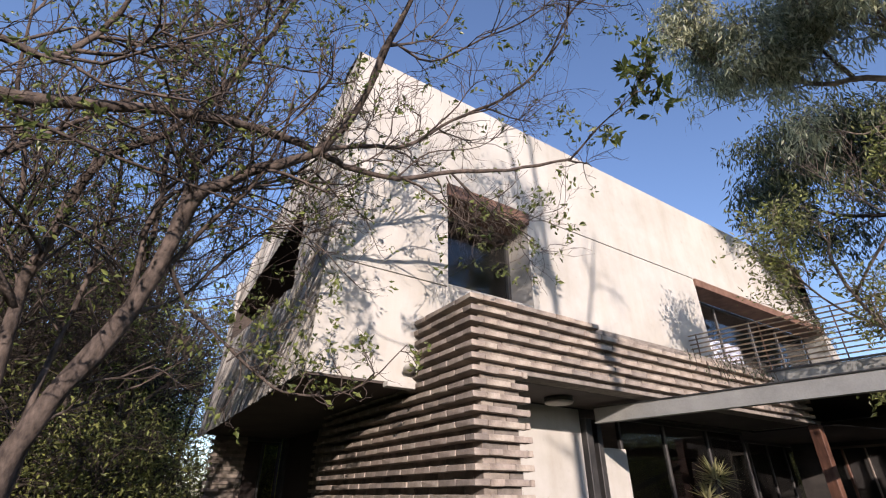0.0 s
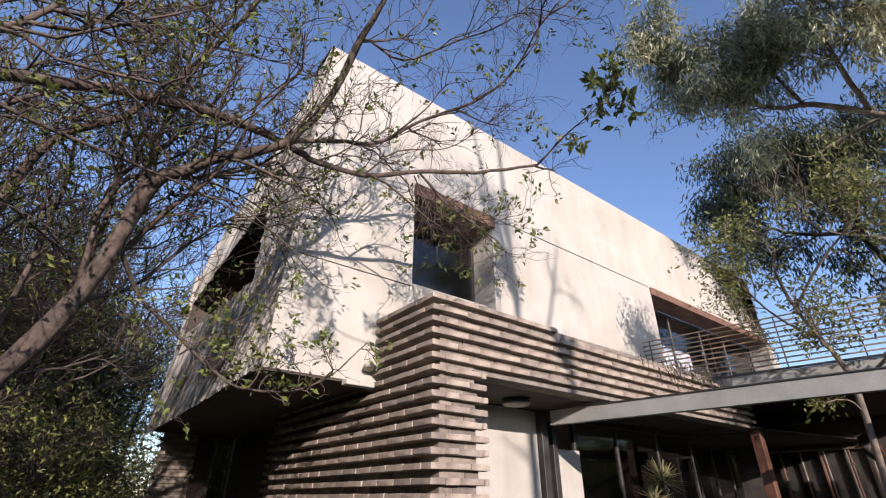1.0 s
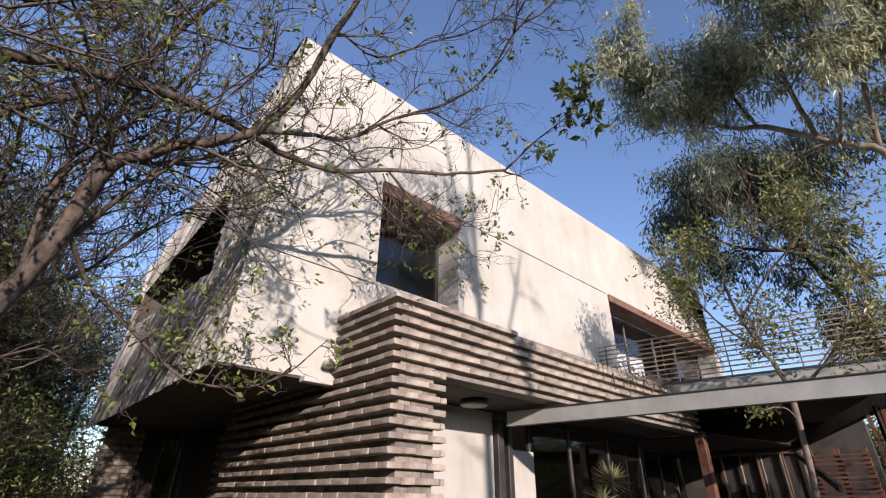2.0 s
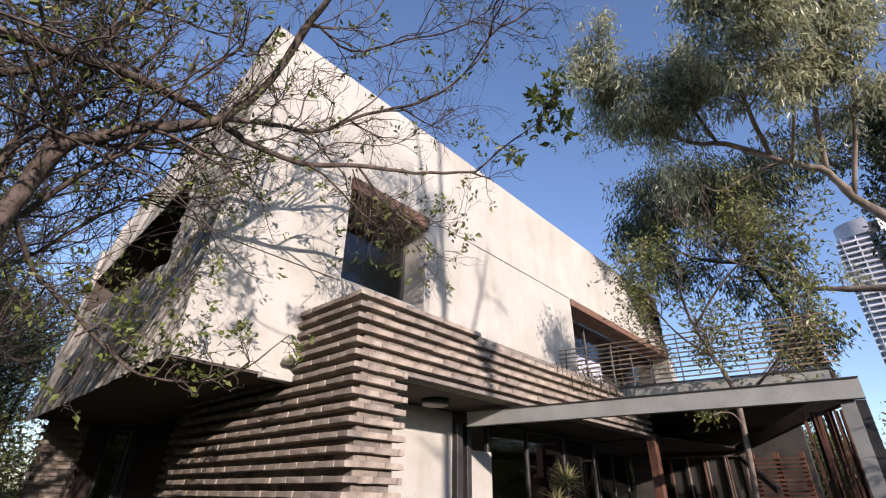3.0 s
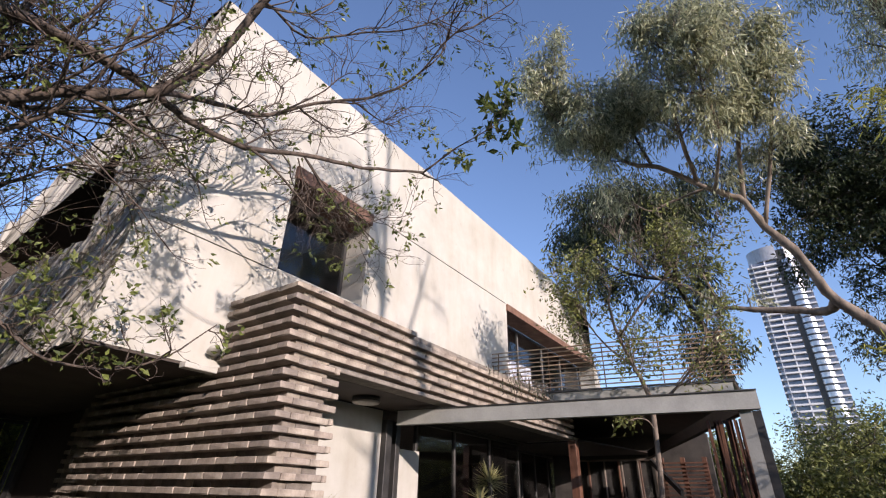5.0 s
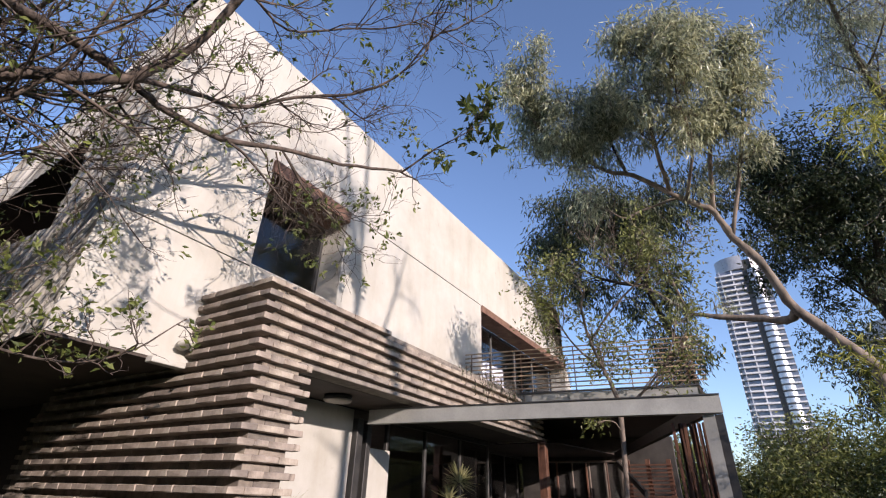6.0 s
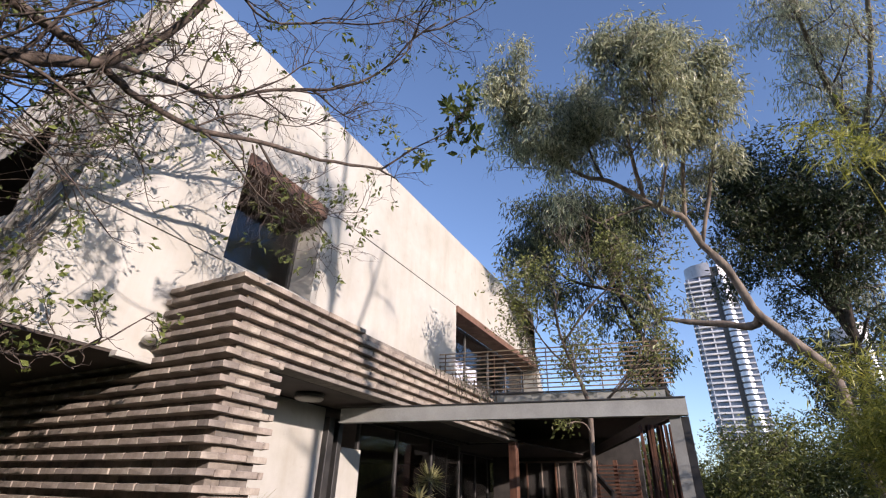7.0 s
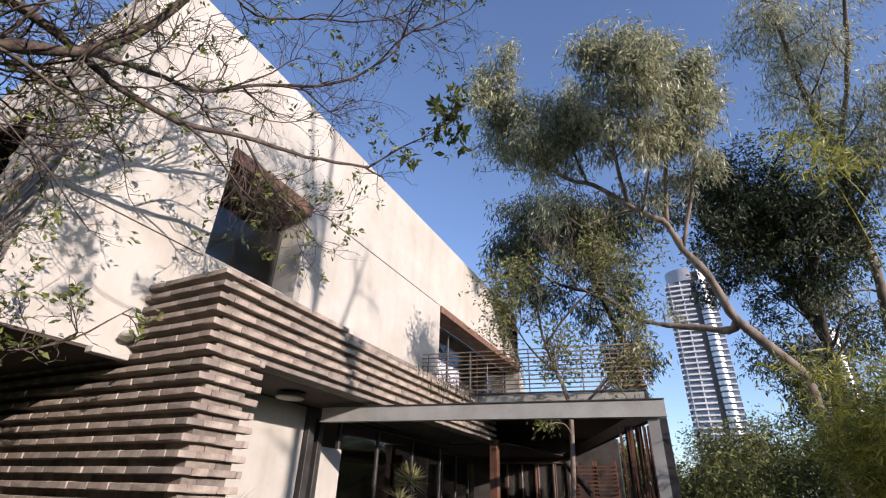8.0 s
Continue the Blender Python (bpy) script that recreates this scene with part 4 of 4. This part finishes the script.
# background planting
def upright(x, y, h, r, crown_from, spread, seed, label, leaf, spec, name="background_tree"):
    rng = random.Random(seed)
    limbs = [([(x, y, 0), (x + rng.uniform(-.2, .2), y + rng.uniform(-.2, .2), h * 0.4), (x + rng.uniform(-.5, .5), y + rng.uniform(-.5, .5), h)], r, r * 0.2, 1.0, "trunk")]
    for _ in range(5):
        a, z = rng.uniform(0, 6.28), h * rng.uniform(crown_from, 0.7)
        limbs.append(([(x, y, z), (x + spread * 0.5 * math.cos(a), y + spread * 0.5 * math.sin(a), z + h * 0.10), (x + spread * math.cos(a), y + spread * math.sin(a), z + h * rng.uniform(0.15, 0.3))], r * 0.45, r * 0.1, 0.8, "limb"))
    return tree(name, label, limbs, spec, BARK_DARK, leaf, seed, "garden trees")


BUSHY = {"n": (9, 5, 3), "len": (1.6, 0.9, 0.45), "r": (0.03, 0.012, 0.006), "lean": (0.6, 0.6, 0.6), "up": (0.2, 0.1, 0.0), "lift": (0.02, 0, 0),
         "wander": 0.25, "leafy": 0.95, "leaves": 22, "size": 0.13, "width": 0.055, "droop": 0.3, "spread": 0.2, "from": 0.2}
BARE = {"n": (10, 7, 6), "len": (2.2, 1.1, 0.5), "r": (0.03, 0.013, 0.006), "lean": (0.9, 0.8, 0.8), "up": (0.4, 0.2, 0.1), "lift": (0.06, 0.03, 0.0),
        "wander": 0.2, "leafy": 0.25, "leaves": 5, "size": 0.09, "width": 0.035, "droop": 0.2, "spread": 0.06, "from": 0.2}
for i, (x, y, h) in enumerate(((-4.4, 10.5, 3.6), (-6.6, 8.4, 3.2), (-3.0, 14.5, 5.2), (-9.5, 7.5, 3.4), (-5.8, 14.0, 4.6), (-2.2, 20.0, 6.2), (-3.6, 12.0, 5.0), (-5.4, 9.6, 3.2), (-7.6, 11.0, 4.6), (-2.4, 16.5, 7.4), (-10.5, 10.0, 5.6), (-8.0, 7.0, 4.2), (-1.4, 13.5, 5.6))):
    upright(x, y, h, 0.12, 0.1, 1.4, 50 + i, "dark leafy garden tree behind the bare tree", (LEAF_SHADE, LEAF_DARK)[i in (1, 5)], dict(BUSHY, leaves=11))
for i, (x, y, h) in enumerate(((-5.4, 6.8, 7.5), (-3.9, 8.3, 6.8), (-7.6, 5.4, 6.6), (-8.8, 9.5, 7.2), (-5.0, 11.5, 7.6), (-2.2, 12.5, 6.5), (-2.9, 9.6, 8.4), (-2.1, 15.0, 10.0))):
    upright(x, y, h, 0.12, 0.2, 1.5, 60 + i, "bare brown-twigged garden tree with few leaves", LEAF_SPRING, BARE)
for i, (x, y, h) in enumerate(((-2.6, 9.4, 2.0), (-3.9, 8.6, 2.4), (-5.2, 7.6, 2.2), (-6.6, 6.6, 2.5), (-1.6, 11.0, 2.2), (-8.2, 5.6, 2.4), (-4.6, 9.6, 2.8), (-0.8, 9.9, 1.9), (-3.3, 4.4, 2.2), (-3.1, 5.8, 2.3), (-3.0, 7.2, 2.3), (-4.1, 3.4, 2.4), (-4.4, 6.2, 2.7), (-5.4, 2.4, 2.6))):
    upright(x, y, h, 0.05, 0.04, 0.8, 80 + i, "low twiggy garden shrub under the trees", LEAF_SHADE, dict(BUSHY, n=(9, 6, 4), len=(0.9, 0.55, 0.3), leaves=7, size=0.075, width=0.03, spread=0.09, leafy=0.6), "garden_shrub")
for i, (x, y, h) in enumerate(((-4.7, 3.3, 5.5), (-3.8, 5.2, 5.0), (-5.7, 4.6, 6.0))):
    upright(x, y, h, 0.06, 0.2, 1.0, 64 + i, "slim bare brown-twigged tree with few leaves", LEAF_SPRING, dict(BARE, n=(8, 6, 5), len=(1.4, 0.8, 0.4), r=(0.02, 0.009, 0.004)))
upright(-3.4, -14.3, 14.0, 0.18, 0.4, 1.4, 69, "tall bare tree that throws its shadow on the house", LEAF_SPRING, dict(BARE, n=(5, 4, 3), len=(1.2, 0.7, 0.35)))
for i, (x, y, h) in enumerate(((13.5, -4.8, 2.9), (16.0, -5.6, 3.3), (18.5, -4.3, 3.4), (19.5, -7.5, 3.6), (15.5, -8.4, 3.2), (22.0, -2.0, 3.4), (17.0, -1.5, 3.2), (18.0, 1.0, 3.4), (21.0, 3.0, 3.6))):
    upright(x, y, h, 0.07, 0.1, 1.0, 70 + i, "leafy sunlit garden shrub beyond the canopy", LEAF_MID, dict(BUSHY, n=(8, 5, 3), len=(1.0, 0.6, 0.3)), "garden_shrub")


# tall dense trees at the garden's side, mostly unseen, added to block sky light
SKY_BLOCK = dict(BUSHY, n=(9, 5, 3), len=(2.0, 1.1, 0.6), leaves=16, size=0.30, width=0.16, spread=0.3)
for i, (x, y, h) in enumerate(((-11.5, 3.0, 8.0), (-12.0, 0.0, 7.0), (-11.5, -3.0, 5.0), (-12.5, -6.0, 4.5), (-13.0, -9.0, 4.5), (-12.5, 6.0, 7.0), (-9.0, 14.0, 6.0), (-5.0, 18.0, 6.0), (-12.0, 12.0, 6.5))):
    upright(x, y, h, 0.16, 0.08, 1.8, 140 + i, "mostly unseen leafy tree added to block sky light from the side", LEAF_SHADE, SKY_BLOCK, "sky_block_tree")


upright(0.8, 10.4, 3.6, 0.05, 0.05, 0.9, 97, "yellow-green shrub behind the undercroft window", LEAF_BAMBOO, dict(BUSHY, n=(10, 6, 4), len=(0.8, 0.5, 0.3), leaves=20, size=0.13, width=0.055, spread=0.12), "garden_shrub")


# bamboo: arching canes with long narrow leaves
def bamboo(x, y, n, h, seed, label, reach=0.8, bow=(0, 0), leafy_from=0.3):
    rng = random.Random(seed)
    t = thing("bamboo", label, "bamboo", at=(x, y, 0))
    tw = Twigs()
    for _ in range(n):
        a = rng.uniform(0, 6.28)
        foot = Vector((rng.gauss(0, 0.35), rng.gauss(0, 0.35), 0))
        hh = h * rng.uniform(0.7, 1.1)
        pts = smooth_path([foot, foot + Vector((0.1 * math.cos(a), 0.1 * math.sin(a), hh * 0.5)), foot + Vector((reach * 0.4 * math.cos(a) + bow[0] * 0.5, reach * 0.4 * math.sin(a) + bow[1] * 0.5, hh * 0.85)), foot + Vector((reach * math.cos(a) + bow[0], reach * math.sin(a) + bow[1], hh))], 4)
        tw.limb(pts, 0.012, 0.004, 5)
        for _ in range(26):
            u = rng.uniform(leafy_from, 1) * (len(pts) - 1)
            i = min(int(u), len(pts) - 2)
            tip = shoot(rng, pts[i].lerp(pts[i + 1], u - i), Vector((rng.gauss(0, 1), rng.gauss(0, 1), 0.5)), rng.uniform(0.25, 0.6), 3, 0.15, -0.1)
            tw.limb(tip, 0.003, 0.0015)
            for q in tip[1:]:
                cluster(tw, rng, q, (tip[-1] - tip[0]).normalized(), 4, 0.17, 0.021, 0.5, 0.03)
    tw.mesh("cane_mass", LEAF_BAMBOO, t, "thin yellow-green canes", False)
    tw.mesh("foliage", LEAF_BAMBOO, t, "", True)


for i, (x, y, h, n) in enumerate(((5.4, -6.5, 2.9, 16), (4.6, -6.8, 3.05, 18), (3.6, -6.9, 2.95, 16), (6.6, -6.6, 2.9, 12))):
    bamboo(x, y, n, h, 90 + i, "bright yellow-green bamboo clump in the sun")
bamboo(4.9, -7.3, 2, 7.3, 99, "tall arching bamboo with long narrow leaves", 0.8, (-1.5, 0.6), 0.78)


# unseen planting along the garden wall, added to darken reflections in the glass
for i in range(14):
    upright(-18 + 3.2 * i, -13.6 + 0.5 * (i % 3), 3.4 if 3 < i < 7 else 4.6, 0.07, 0.1, 1.2, 120 + i, "unseen leafy shrub added to fill reflections in the glazing", LEAF_MID, dict(BUSHY, n=(6, 4, 3), leaves=16), "unseen_shrub")


# vines over the front wall's far end, and dark strands for parapet leaf shadows
def vine_shade_strands(x, z, n, drop, seed, y=1.22, dense=4):
    rng = random.Random(seed)
    t = thing("vine_shade_strands", "thin dark vine over the plaster; on the parapet, strands for leaf shadow", "vine", "vines", at=(x, y, z))
    tw = Twigs()
    for _ in range(n):
        p = Vector((rng.uniform(-0.5, 0.5), rng.uniform(-0.08, 0.04), rng.uniform(-0.2, 0.1)))
        pts = shoot(rng, p, Vector((rng.gauss(0, 0.2), -0.1, -1)), drop * rng.uniform(0.4, 1.1), 6, 0.12, -0.1)
        tw.limb(pts, 0.008, 0.004)
        for q in pts[1:]:
            cluster(tw, rng, q, Vector((0, 0, -1)), dense, 0.06, 0.026, 0.6, 0.04)
    tw.mesh("stem_mass", BARK, t, "thin brown stems", False)
    tw.mesh("foliage", LEAF_DARK, t, "", True)


for i, (x, z) in enumerate(((12.0, 7.75), (12.7, 7.3), (13.3, 6.9), (13.9, 6.5))):
    vine_shade_strands(x, z, 14, 1.2, 200 + i)
# dark strands on the parapet, added in place of leaf shadows
for i, x in enumerate((4.7, 5.4, 6.1, 6.8)):
    vine_shade_strands(x, 3.66, 9, 0.38, 210 + i, -0.03, 1)


# spiky plants by the entrance
LEAF_PALE = leaf_mat("pale_striped_leaf", (0.13, 0.14, 0.05), (0.40, 0.38, 0.20), 0.4, 0.3)


def spiky(x, y, z, n, length, seed, label, stem):
    rng = random.Random(seed)
    t = thing("spiky_plant", label, "plant", at=(x, y, 0))
    bm = bmesh.new()
    tube(bm, [Vector((0, 0, 0)), Vector((0.02, 0, z * 0.5)), Vector((0, 0, z))], [stem, stem * 0.9, stem * 0.8], 8)
    part("stem", bm, BARK, t)
    tw = Twigs()
    for _ in range(n):
        a, e = rng.uniform(0, 6.28), rng.uniform(-0.5, 1.3)
        d = Vector((math.cos(a) * math.cos(e), math.sin(a) * math.cos(e), math.sin(e)))
        tw.leaf(Vector((0, 0, z - 0.1 + 0.1 * rng.random())), d, Vector((0, 0, 1)), length * rng.uniform(0.7, 1.1), 0.035)
    tw.mesh("foliage", LEAF_PALE, t, "", True)


spiky(4.85, 0.35, 1.85, 90, 0.36, 5, "spiky dracaena with pale striped leaves before the glazing", 0.03)
spiky(4.7, 0.45, 1.55, 60, 0.34, 6, "spiky dracaena with pale striped leaves before the glazing", 0.03)
spiky(1.05, 0.55, 1.2, 60, 0.5, 8, "spiky plant with thin arching leaves beside the brick pier", 0.04)

# ---------------------------------------------------------------- far towers
TOWER_WHITE = plain("tower_white", (0.62, 0.63, 0.65), (0.78, 0.79, 0.81), 0.05, 0.4, 0, 0, fine=0.2)
TOWER_GREY = plain("tower_grey_panel", (0.36, 0.38, 0.42), (0.46, 0.48, 0.52), 0.3, 0.5, 0.2, 0, fine=1)
TOWER_GLASS = plain("tower_glass", (0.12, 0.15, 0.20), (0.22, 0.25, 0.31), 0.3, 0.15, 0.3, 0, fine=1)
TOWER_METAL = plain("tower_metal", (0.5, 0.52, 0.55), (0.75, 0.77, 0.8), 0.3, 0.33, 0.8, 0, fine=2)


def far_tower(x, y, floors, turn):
    t = thing("apartment_tower", "far glass apartment tower with white balcony bands", "tower", "far towers", at=(x, y, 0))
    step = 2.5
    top = floors * step
    part("core", box(bmesh.new(), -9, -10, 0, 9, 9.6, top), TOWER_GLASS, t, "dark blue glass body")
    part("dark_shaft", box(bmesh.new(), -9.8, -3.4, 0, -9.02, -1.0, top), STEEL_DARK, t)
    for k in range(3, floors):
        z = k * step
        for dims in ((-10.6, -0.8, z, -9.02, 8.2, z + 0.7), (-10.2, -9.9, z, -9.02, -7.3, z + 0.6), (-10.2, 8.5, z, 8, 10.4, z + 0.7)):
            part("balcony", box(bmesh.new(), *dims), TOWER_WHITE, t)
        bm = bmesh.new()
        ring = [(-9.02 - 2.2 * math.sin(a), -5.2 + 2.5 * math.cos(a)) for a in [math.pi * i / 10 for i in range(11)]]
        prism(bm, ring, z, z + 1.75)
        part("pier", box(bmesh.new(), -10.3, 3.2, z + 0.7, -9.02, 3.7, z + step), TOWER_WHITE, t)
        part("bay", bm, TOWER_METAL, t, "rounded shining balcony front")
    part("corner_post", box(bmesh.new(), -10.7, 8.22, 0, -10.0, 8.48, top), TOWER_WHITE, t)
    for lo, hi, up, look_of, words in ((0.02, 0.56, 7.0, TOWER_GREY, "grey rounded metal crown"), (0.68, 1.0, 8.5, TOWER_WHITE, "bright rounded metal crown")):
        arc = [(-7 * math.sin(a) - 3.2, 9.4 * math.cos(a)) for a in [math.pi * (lo + (hi - lo) * i / 14) for i in range(15)]]
        part("crown", prism(bmesh.new(), arc + [(-2.6, arc[-1][1]), (-2.6, arc[0][1])], top + 0.4, top + up), look_of, t, words)
    # dark box that fills the recess between the two crown arcs
    part("crown_recess_box", box(bmesh.new(), -8.6, -6, top, 6, 6, top + 5.0), STEEL_DARK, t)
    t.rotation_euler.z = turn
    return t


far_tower(246.0, -16.0, 40, 0.0)
far_tower(300.0, -73.0, 31, -0.15)
